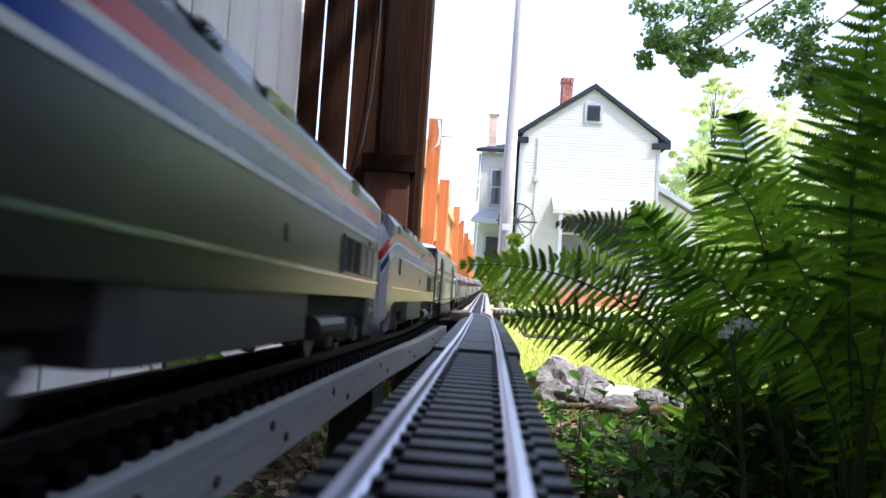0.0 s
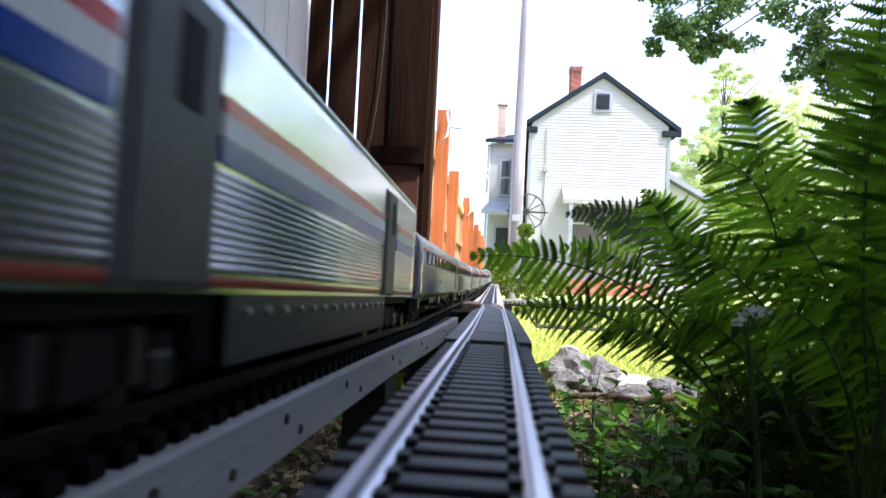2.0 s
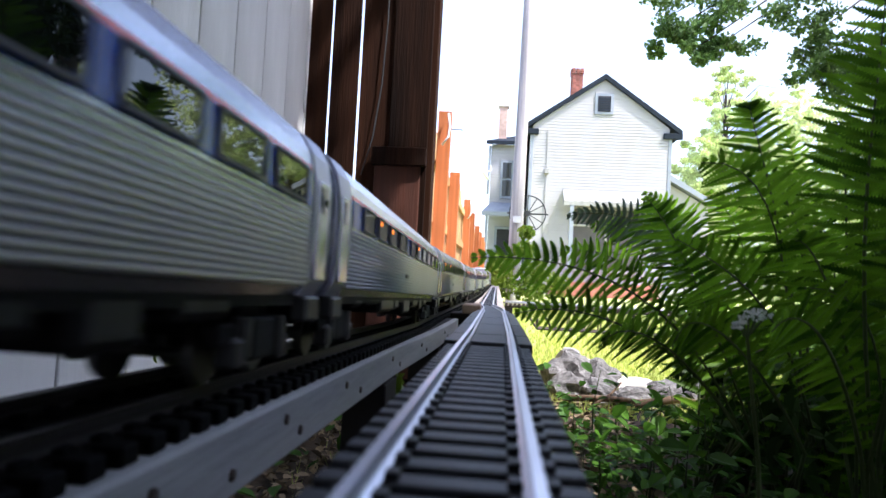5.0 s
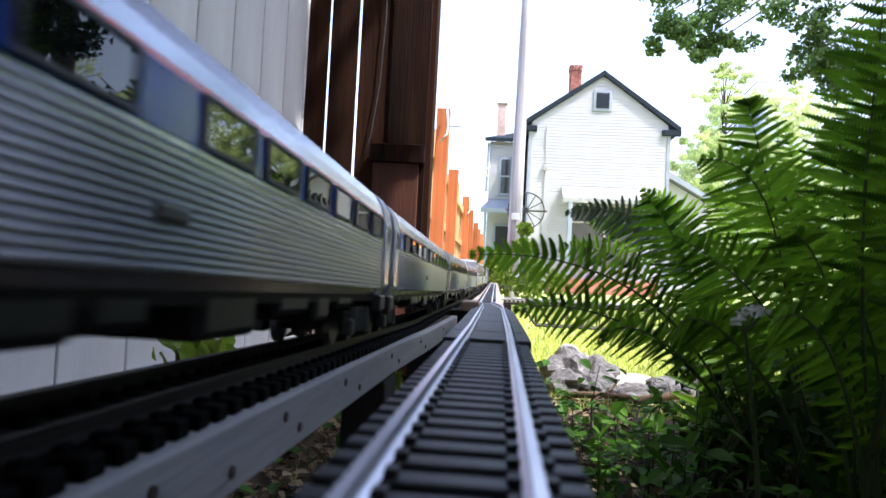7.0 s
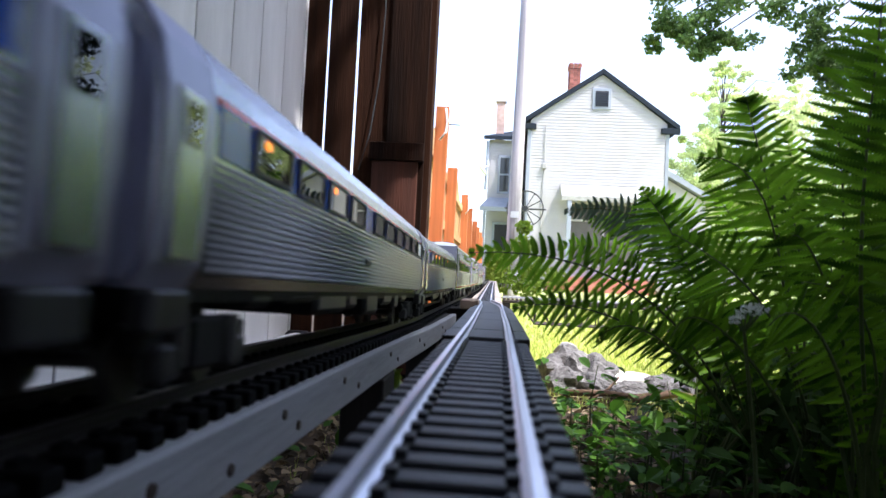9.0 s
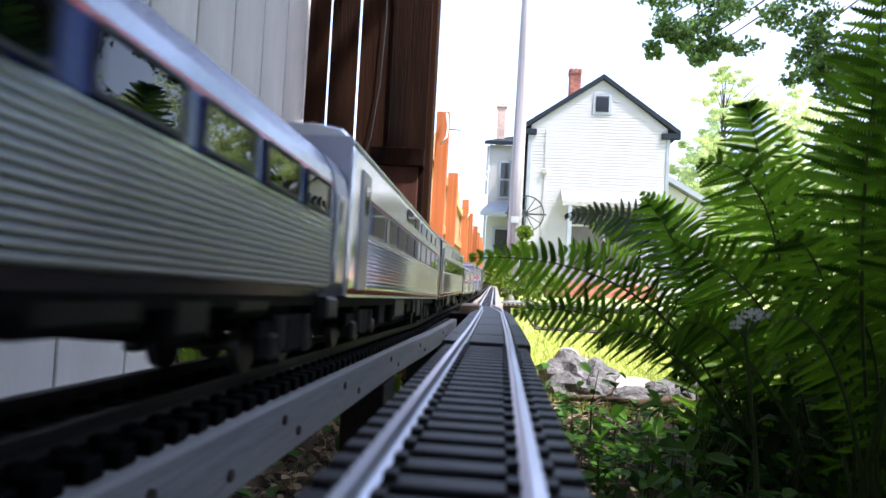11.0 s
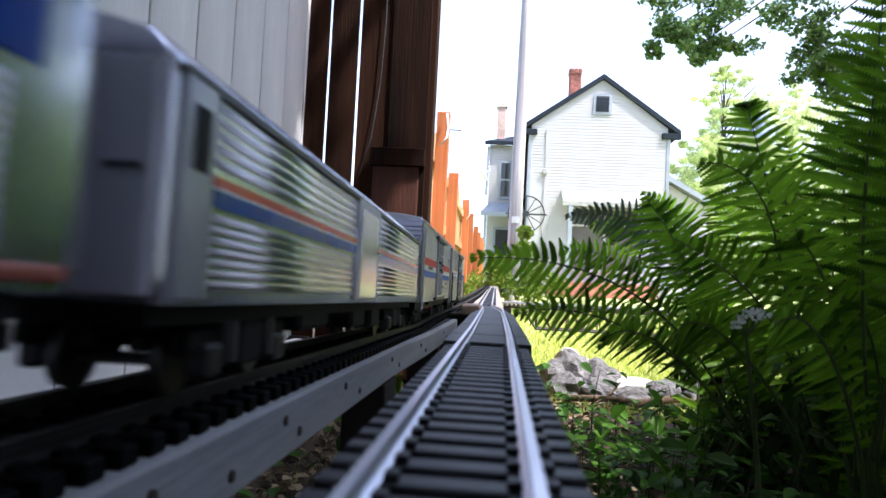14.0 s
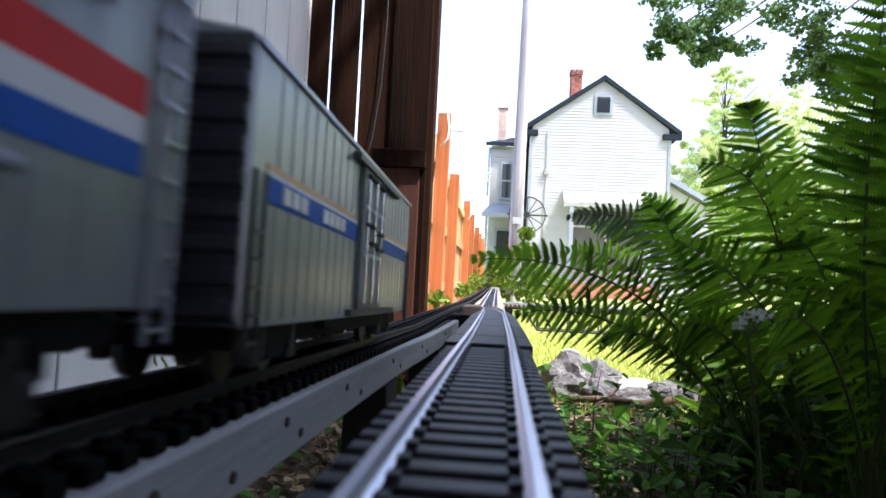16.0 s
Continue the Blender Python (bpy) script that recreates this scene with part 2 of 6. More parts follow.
# ---- ground ----
def ground_z(x, y):
    return 0.02 * noise.noise((x * 0.7, y * 0.7, 0.3)) + 0.008 * noise.noise((x * 4, y * 4, 1.7))


def make_ground():
    xs = [-400, -60, -20, -8, -4] + [-3 + 0.1 * i for i in range(91)] + [7, 9, 14, 30, 80, 400]
    ys = [-200, -30, -8, -4] + [-2 + 0.12 * i for i in range(134)] + [15, 18, 24, 40, 80, 200, 900]
    verts = [(x, y, ground_z(x, y) if abs(x) < 9 and -4 < y < 18 else 0) for y in ys for x in xs]
    n = len(xs)
    faces = [(j * n + i, j * n + i + 1, (j + 1) * n + i + 1, (j + 1) * n + i) for j in range(len(ys) - 1) for i in range(n - 1)]
    ob = fast("ground", verts, faces, M_DIRT, smooth=True)
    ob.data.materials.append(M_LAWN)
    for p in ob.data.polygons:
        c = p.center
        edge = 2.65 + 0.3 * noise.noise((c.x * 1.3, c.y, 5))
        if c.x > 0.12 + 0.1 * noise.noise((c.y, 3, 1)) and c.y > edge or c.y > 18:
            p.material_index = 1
    tagged(ob, "bare brown soil with a sunlit lawn behind it", "ground", kind="structure")


make_ground()


# ---- the two model railway lines ----
def left_rail_z(y):
    """Height of the rail heads of the line that the train runs on."""
    y = max(-1.2, y)
    if y < 1.2:
        return 0.450 - 0.032 * y
    if y < 3:
        return 0.4116 - 0.010 * (y - 1.2)
    return 0.3936


def left_x(y):
    return -0.168 if y < 1.4 else -0.168 + 0.035 * min(1, (y - 1.4) / 3.0) ** 1.3


def right_rail_z(y):
    y = max(-1.0, y)
    return 0.4505 - 0.0125 * y if y < 1.5 else max(0.3936, 0.4318 - 0.03 * (y - 1.5))


def right_x(y):
    base = -0.0115 + 0.007 * min(1, max(0, y) / 0.8)
    if y > 1.5:
        s = min(1, (y - 1.5) / 1.3)
        base += -0.030 * (3 * s * s - 2 * s * s * s)
    return base


RAIL_H, TIE_H = 0.0085, 0.008


def make_rail(bm, cx, cz, off, y0, y1, step):
    """A rail with head, web and foot along a line."""
    prof = [(-0.0035, 0), (0.0035, 0), (0.0035, 0.0012), (0.0009, 0.002), (0.0009, 0.0055), (0.0018, 0.0062), (0.0018, 0.0085),
            (-0.0018, 0.0085), (-0.0018, 0.0062), (-0.0009, 0.0055), (-0.0009, 0.002), (-0.0035, 0.0012)]
    rings, y = [], y0
    while y <= y1 + 1e-6:
        rings.append([(cx(y) + off + px, y, cz(y) - RAIL_H + pz) for px, pz in prof])
        y += step
    loft(bm, rings)


def make_track(name, label, cx, cz, y0, y1, ties, far_ties, metal, wood, pitch=0.0202, half=0.041):
    line = thing(name, label, "model track", group="model railway lines")
    for side in (-1, 1):
        bm = bmesh.new()
        make_rail(bm, cx, cz, side * 0.0235, y0, y1, 0.05)
        part("rail", bm, metal, line, "dull grey metal rail")
    bm = bmesh.new()
    box(bm, -half, half, -0.0058, 0.0058, -TIE_H, 0, 0.0009)
    for s in (-1, 1):
        for e in (-1, 1):
            box(bm, s * 0.0235 + e * 0.0055 - 0.0022, s * 0.0235 + e * 0.0055 + 0.0022, -0.0032, 0.0032, 0, 0.0026, 0.0005)
    tie = part("tie", bm, wood, line)
    count, first = 0, True
    y = ties[0]
    while y < ties[1] and count < 290:
        m = pose(cx(y), y, cz(y) - RAIL_H, 0, 0, rng.uniform(-0.7, 0.7))
        if first:
            tie.matrix_basis, first = m, False
        else:
            shared("tie", tie.data, m, line)
        y += pitch
        count += 1
    if far_ties:
        verts, faces = [], []
        y = far_ties[0] if cz is right_rail_z else y0
        while y < far_ties[1]:
            if cz is left_rail_z and ties[0] - 0.012 < y < far_ties[0]:
                y = far_ties[0]
            k, z = len(verts), cz(y) - RAIL_H
            for dx, dy, dz in ((-half, -0.006, -TIE_H), (half, -0.006, -TIE_H), (half, 0.006, -TIE_H), (-half, 0.006, -TIE_H),
                               (-half, -0.006, 0), (half, -0.006, 0), (half, 0.006, 0), (-half, 0.006, 0)):
                verts.append((cx(y) + dx, y + dy, z + dz))
            faces += [tuple(k + q for q in f) for f in ((4, 5, 6, 7), (0, 1, 5, 4), (1, 2, 6, 5), (2, 3, 7, 6), (3, 0, 4, 7))]
            y += 0.0202
        tagged(fast("distant_sleeper_run", verts, faces, wood, line), kind="stuff")
    # webs that tie the sleepers together under each rail
    for s in (-1, 1):
        bm = bmesh.new()
        rings, y = [], y0
        while y <= y1 + 1e-6:
            x, z = cx(y) + s * 0.0235, cz(y) - RAIL_H - 0.001
            rings.append([(x - 0.006, y, z - 0.006), (x + 0.006, y, z - 0.006), (x + 0.006, y, z), (x - 0.006, y, z)])
            y += 0.1
        loft(bm, rings)
        part("tie_web", bm, wood, line)
    return line


near_line = make_track("model_track", "empty garden railway track with dull metal rails on black plastic ties", right_x, right_rail_z, -0.35, 9.0, (-0.33, 0.655), (1.45, 9.0), M_RAIL, M_TIE)
far_line = make_track("model_track", "garden railway track beside the fence on a grey plank", left_x, left_rail_z, -13.0, 14.0, (-0.6, 5.2), (5.2, 14.0), M_SHADERAIL, M_SHADETIE)

# smooth black infill panels between and beside the rails further along the empty track
for y0, y1 in ((0.665, 0.775), (0.778, 0.985), (0.988, 1.20), (1.203, 1.44)):
    for x0, x1 in ((-0.0185, 0.0185), (-0.0445, -0.029), (0.029, 0.0445)):
        bm = bmesh.new()
        ym = (y0 + y1) / 2
        a = [(right_x(y) + x, y, right_rail_z(y) - dz) for y in (y0, y1) for x, dz in ((x0, 0.0165), (x1, 0.0165), (x1, 0.0062), (x0, 0.0062))]
        loft(bm, [a[:4], a[4:]])
        bmesh.ops.bevel(bm, geom=bm.edges[:], offset=0.0008, segments=1, affect="EDGES")
        part("infill_panel", bm, M_TIE, near_line)


def plank(name, label, path, width, thick, y0, y1, material, parent=None, step=0.15, top=0.0):
    """A long flat board under a track."""
    bm = bmesh.new()
    rings, n = [], max(1, round((y1 - y0) / step))
    for i in range(n + 1):
        y = y0 + (y1 - y0) * i / n
        x, z = path(y)
        z += top
        b = 0.002
        rings.append([(x - width / 2, y, z - thick + b), (x - width / 2 + b, y, z - thick), (x + width / 2 - b, y, z - thick), (x + width / 2, y, z - thick + b),
                      (x + width / 2, y, z - b), (x + width / 2 - b, y, z), (x - width / 2 + b, y, z), (x - width / 2, y, z - b)])
    loft(bm, rings)
    ob = part(name, bm, material, parent)
    return tagged(ob, label, "deck board") if not parent else ob


DECK = RAIL_H + TIE_H


def left_deck_path(y):
    """The grey plank's middle and top: its near edge draws closer to the empty track further on."""
    edge = -0.122 if y < 0.85 else -0.122 + 0.026 * min(1, (y - 0.85) / 0.85)
    return edge - 0.070, left_rail_z(y) - DECK


deck = thing("track_trestle", "low grey weathered plank trestle carrying the train's track", "trestle")
# deck top is near black: shade under the train put into its colour
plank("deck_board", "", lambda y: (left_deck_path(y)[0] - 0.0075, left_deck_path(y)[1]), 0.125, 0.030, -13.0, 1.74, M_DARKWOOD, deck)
plank("fascia_board", "", lambda y: (left_deck_path(y)[0] + 0.0625, left_deck_path(y)[1]), 0.0150, 0.036, -13.0, 1.74, M_PLANK, deck)
for i, y in enumerate((0.19, 0.235, 0.31, 0.39, 0.42, 0.55, 0.61, 0.80, 0.86, 1.06, 1.12, 1.40, 1.46)):
    bm = bmesh.new()
    x, z = left_deck_path(y)
    bmesh.ops.create_cone(bm, cap_ends=True, segments=10, radius1=0.0033, radius2=0.0028, depth=0.002,
                          matrix=pose(x + 0.0705, y, z - (0.012 if i % 2 else 0.024), 0, 90, 0))
    part("screw_head", bm, M_SCREW, deck)
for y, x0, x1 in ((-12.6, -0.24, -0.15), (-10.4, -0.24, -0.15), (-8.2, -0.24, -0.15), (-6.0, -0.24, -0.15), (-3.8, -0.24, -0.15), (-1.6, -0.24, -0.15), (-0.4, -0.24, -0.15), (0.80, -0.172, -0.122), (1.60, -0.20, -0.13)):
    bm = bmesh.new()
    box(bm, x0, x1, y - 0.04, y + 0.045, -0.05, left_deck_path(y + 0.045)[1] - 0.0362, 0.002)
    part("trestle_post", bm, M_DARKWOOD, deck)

far_deck = thing("track_trestle", "sunlit pale plank trestle running along the fence", "trestle")
k = 0
for y0, y1 in ((1.86, 4.2), (4.21, 6.6), (6.61, 9.0), (9.01, 11.5), (11.51, 14.1)):
    # train-side boards take near-black wood to stand in for a shaded hollow
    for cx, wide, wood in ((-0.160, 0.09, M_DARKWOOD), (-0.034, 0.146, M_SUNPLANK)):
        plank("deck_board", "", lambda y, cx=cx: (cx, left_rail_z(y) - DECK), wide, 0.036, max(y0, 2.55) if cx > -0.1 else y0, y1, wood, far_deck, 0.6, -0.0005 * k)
        k += 1
for y in (2.0, 4.2, 6.6, 9.0, 11.5, 14.0):
    bm = bmesh.new()
    box(bm, -0.21, -0.01, y - 0.045, y + 0.045, -0.05, left_rail_z(y) - DECK - 0.0385, 0.003)
    part("trestle_post", bm, M_DARKWOOD, far_deck)
bm = bmesh.new()
box(bm, -0.088, -0.040, 1.75, 1.88, 0.403, 0.428, 0.003)
tagged(part("wood_block", bm, M_BLOCK), "fresh-sawn wooden joist end bridging the two tracks", "wood block")

near_deck = thing("track_support", "dark wooden stringer carrying the empty track", "trestle")
plank("stringer", "", lambda y: (right_x(y) + 0.006, right_rail_z(y) - DECK - 0.001), 0.060, 0.030, -0.5, 2.70, M_DARKWOOD, near_deck)
for y in (-0.3, 0.62, 1.62):
    bm = bmesh.new()
    box(bm, right_x(y) - 0.022, right_x(y) + 0.03, y - 0.04, y + 0.05, -0.05, right_rail_z(y) - DECK - 0.032, 0.003)
    part("stringer_post", bm, M_DARKWOOD, near_deck)

bm = bmesh.new()
box(bm, -0.120, -0.050, 1.77, 1.87, -0.05, 0.403, 0.003)
tagged(part("wooden_post", bm, M_DARKWOOD), "dark wooden post under the joist end", "post")

# ---- model truss bridge that branches off over the lawn ----
M_BRIDGE = mat("brown_grey_bridge_wood", (0.10, 0.085, 0.08), 0.8, 0, 0.4, 40, 0.4, 120, per_object=0.4)
bridge = thing("truss_bridge", "brown model truss bridge carrying a branch track over the lawn", "model bridge")
BX0, BX1, BTOP, BLOW = 0.045, 1.30, 0.372, 0.272


def bridge_bar(name, a, b, thick):
    bm = bmesh.new()
    tube(bm, [a, b], thick, 4)
    part(name, bm, M_BRIDGE, bridge)


for by in (3.205, 3.285):
    bridge_bar("top_chord", (BX0, by, BTOP), (BX1, by, BTOP), 0.007)
    bridge_bar("bottom_chord", (0.200, by, BLOW), (BX1, by, BLOW), 0.006)
    bridge_bar("end_post", (0.130, by, BTOP), (0.203, by, BLOW), 0.0055)
    bx = 0.205
    while bx < BX1 - 0.05:
        bridge_bar("upright", (bx, by, BLOW), (bx, by, BTOP), 0.0045)
        bridge_bar("diagonal", (bx + 0.012, by, BTOP), (bx + 0.072, by, BLOW), 0.0045)
        bridge_bar("diagonal", (bx + 0.078, by, BLOW), (bx + 0.135, by, BTOP), 0.0045)
        bx += 0.150
    bm = bmesh.new()
    box(bm, BX0, BX1, by + (0.012 if by < 3.25 else -0.018), by + (0.016 if by < 3.25 else -0.014), BTOP + 0.015, BTOP + 0.0235, 0.0006)
    part("rail", bm, M_RAIL, bridge)
bm = bmesh.new()
box(bm, -0.0055, 0.0055, 3.196, 3.294, BTOP + 0.007, BTOP + 0.015, 0.0009)
first_tie = part("tie", bm, M_BRIDGE, bridge)
first_tie.matrix_basis = pose(BX0 + 0.008, 0, 0)
for i in range(1, 61):
    shared("tie", first_tie.data, pose(BX0 + 0.008 + i * 0.0205, 0, 0), bridge)
for bx in (0.06, 1.24):
    bm = bmesh.new()
    box(bm, bx - 0.022, bx + 0.022, 3.20, 3.29, -0.05, BTOP - 0.006, 0.002)
    part("bridge_pier", bm, M_DARKWOOD, bridge)

# ---- white shed wall ----
shed = thing("shed", "white painted wooden shed with vertical grooved siding", "shed")
bm = bmesh.new()
box(bm, -2.6, -0.768, -3.2, 2.60, 0.0, 2.75)
part("shed_wall", bm, M_SHEDGAP, shed)
bm = bmesh.new()
box(bm, -0.764, -0.750, -0.1040, 0.1040, 0.12, 2.72, 0.0020)
strip = part("siding_strip", bm, M_SHED, shed)
y, first = -3.0065, True
while y < 2.3:
    m = pose(0, y + 0.10775, 0)
    if first:
        strip.matrix_basis, first = m, False
    else:
        shared("siding_strip", strip.data, m, shed)
    y += 0.2155
bm = bmesh.new()
box(bm, -0.764, -0.748, 2.386, 2.60, 0.12, 2.72, 0.003)
part("corner_board", bm, M_SHED, shed)
bm = bmesh.new()
box(bm, -2.7, -0.66, -3.3, 2.68, 2.753, 2.85, 0.01)
part("shed_roof", bm, M_ROOF, shed)
# pale rounded rails lying along the foot of the shed, with dark clips where they meet
for y0, y1, dz in ((-0.5, 0.545, 0.0), (0.555, 1.065, 0.004), (1.075, 1.545, -0.003), (1.555, 2.34, 0.002)):
    edging = thing("edging_rail", "pale painted rounded edging rail along the shed foot", "edging rail", group="edging rails")
    bm = bmesh.new()
    box(bm, -0.742, -0.690, y0, y1, 0.0, 0.200 + dz, 0.004)
    part("board", bm, M_SHED, edging)
    bm = bmesh.new()
    tube(bm, [(-0.700, y0 + (y1 - y0) * i / 6, 0.212 + dz + 0.002 * math.sin(i * 1.7)) for i in range(7)], 0.040, 12)
    part("rail", bm, M_SHED, edging, "", True)
    bm = bmesh.new()
    box(bm, -0.742, -0.652, y1 - 0.012, y1 - 0.002, 0.15, 0.258 + dz, 0.012)
    part("clip", bm, M_DARKGREY, edging, "dark clip at the joint")

# ---- tall brown panel between shed and fence ----
panel = thing("fence_panel", "tall dark brown stained wooden fence panel with light between its boards", "fence panel")
for x0, x1, dy in ((-0.748, -0.671, 0.0), (-0.660, -0.558, 0.0), (-0.547, -0.424, 0.004), (-0.426, -0.281, -0.008)):
    bm = bmesh.new()
    box(bm, x0, x1, 2.40 + dy, 2.418 + dy, 0.10, 2.35, 0.002)
    part("board", bm, M_BROWN, panel)
bm = bmesh.new()
box(bm, -0.48, -0.279, 2.352, 2.391, 0.895, 0.962, 0.003)
part("rail", bm, M_BROWN, panel)
bm = bmesh.new()
box(bm, -0.47, -0.300, 2.372, 2.390, 0.12, 0.895, 0.003)
part("lower_board", bm, M_REDBROWN, panel)
bm = bmesh.new()
box(bm, -0.285, -0.262, 2.42, 2.51, 0.0, 2.35, 0.002)
part("panel_post", bm, M_BROWN, panel)
bm = bmesh.new()
tube(bm, [(-0.455, 2.385, 1.75), (-0.452, 2.388, 1.45), (-0.462, 2.388, 1.2), (-0.485, 2.385, 1.0), (-0.52, 2.38, 0.86)], 0.0024, 6)
tagged(part("cable", bm, M_CABLE, None, "", True), "grey cable hanging down the brown panel", "cable")

# ---- orange cedar fence ----
fence = thing("wooden_fence", "sunlit orange-stained cedar board fence along the track", "fence")
POSTS = ((4.70, 1.683), (6.05, 1.46), (8.90, 1.555), (10.7, 1.548), (12.8, 1.51), (15.2, 1.56), (17.6, 1.60), (20.0, 1.6))
bm = bmesh.new()
box(bm, -0.046, 0.046, -0.046, 0.046, 0, 1.0, 0.002)
fpost = part("post", bm, M_CEDARPOST, fence)
for i, (y, top) in enumerate(POSTS):
    m = Matrix.Translation((-0.443, y, 0)) @ pose(0, 0, 0, 0, rng.uniform(-0.6, 0.6), 0) @ Matrix.Diagonal((1, 1, top, 1))
    if i == 0:
        fpost.matrix_basis = m
    else:
        shared("post", fpost.data, m, fence)
bm = bmesh.new()
box(bm, -0.009, 0.009, -0.0685, 0.0685, 0, 1.0, 0.0015)
fboard = part("board", bm, M_CEDAR, fence)
y, first = 2.62, True
while y < 20:
    h = 1.50 + 0.12 * math.sin(y * 2.57) * (1 if y > 4.4 else 0.4) + rng.uniform(-0.015, 0.015)
    m = Matrix.Translation((-0.522 + rng.uniform(-0.003, 0.003), y, 0.05)) @ Matrix.Diagonal((1, 1, h, 1))
    if first:
        fboard.matrix_basis, first = m, False
    else:
        shared("board", fboard.data, m, fence)
    y += 0.1405
for z in (0.42, 0.92, 1.36):
    for y0, y1 in zip([2.55] + [p[0] for p in POSTS], [p[0] for p in POSTS]):
        bm = bmesh.new()
        box(bm, -0.512, -0.476, y0 + 0.05, y1 - 0.05, z - 0.04, z + 0.04, 0.002)
        part("rail", bm, M_CEDAR, fence)
for y, z in ((4.62, 1.56), (8.8, 1.42)):
    bm = bmesh.new()
    tube(bm, [(-0.40, y, z + 0.10), (-0.385, y - 0.03, z), (-0.39, y - 0.05, z - 0.08), (-0.43, y - 0.06, z - 0.14)], 0.008, 8)
    tagged(part("white_hose", bm, M_WHITEPLASTIC, None, "", True), "short white hose hooked on a fence post", "hose")
bm = bmesh.new()
tube(bm, [(-0.41, 4.72, 1.57), (-0.30, 4.72, 1.565)], 0.004, 6)
tagged(part("metal_hook", bm, M_IRON), "thin metal hook sticking out of a fence post", "hook")

# ---- utility pole ----
pole = thing("utility_pole", "grey weathered wooden utility pole", "utility pole")
bm = bmesh.new()
n, rings = 14, []
for i in range(25):
    z = -0.2 + 9.2 * i / 24
    r = 0.155 - 0.0075 * max(0, z)
    rings.append([(0.345 + 0.0065 * z + r * math.cos(a) * (1 + 0.03 * noise.noise((a, z, 0))), 14 + r * math.sin(a), z) for a in (2 * math.pi * k / n for k in range(n))])
loft(bm, rings)
part("shaft", bm, M_POLE, pole, "", True)
bm = bmesh.new()
box(bm, 0.27, 0.44, 13.825, 13.842, 1.70, 1.84, 0.004)
part("sign_plate", bm, M_WHITEPLASTIC, pole, "small white plate")
bm = bmesh.new()
box(bm, 0.42, 0.60, 13.70, 13.95, 1.05, 1.17, 0.02)
part("blue_box", bm, M_TRIM, pole, "small blue-grey box")
# spoked iron wheel behind the pole
wheel = thing("iron_wheel", "old spoked iron wheel mounted behind the pole", "wheel", pose(0.60, 14.6, 1.98))
bm = bmesh.new()
ring = [[(math.cos(a) * r, d, math.sin(a) * r) for r, d in ((0.385, -0.015), (0.41, -0.015), (0.41, 0.015), (0.385, 0.015))] for a in (2 * math.pi * i / 40 for i in range(40))]
loft(bm, ring + [ring[0]], cap=False)
part("rim", bm, M_IRON, wheel)
for i in range(12):
    bm = bmesh.new()
    a = math.pi * i / 6
    tube(bm, [(0.05 * math.cos(a), 0, 0.05 * math.sin(a)), (0.39 * math.cos(a), 0, 0.39 * math.sin(a))], 0.011, 6)
    part("spoke", bm, M_IRON, wheel)
bm = bmesh.new()
bmesh.ops.create_cone(bm, cap_ends=True, segments=16, radius1=0.065, radius2=0.065, depth=0.10, matrix=pose(0, 0, 0, 90, 0, 0))
part("hub", bm, M_IRON, wheel)
bm = bmesh.new()
tube(bm, [(-0.45, 0.03, 0.0), (0.46, 0.03, 0.0)], 0.02, 6)
part("axle_bar", bm, M_IRON, wheel)
bm = bmesh.new()
box(bm, -0.30, -0.24, 0.05, 0.11, -1.98, 0.05, 0.004)
part("wheel_stake", bm, M_DARKWOOD, wheel)

# ---- the white house ----
HY = 26.0


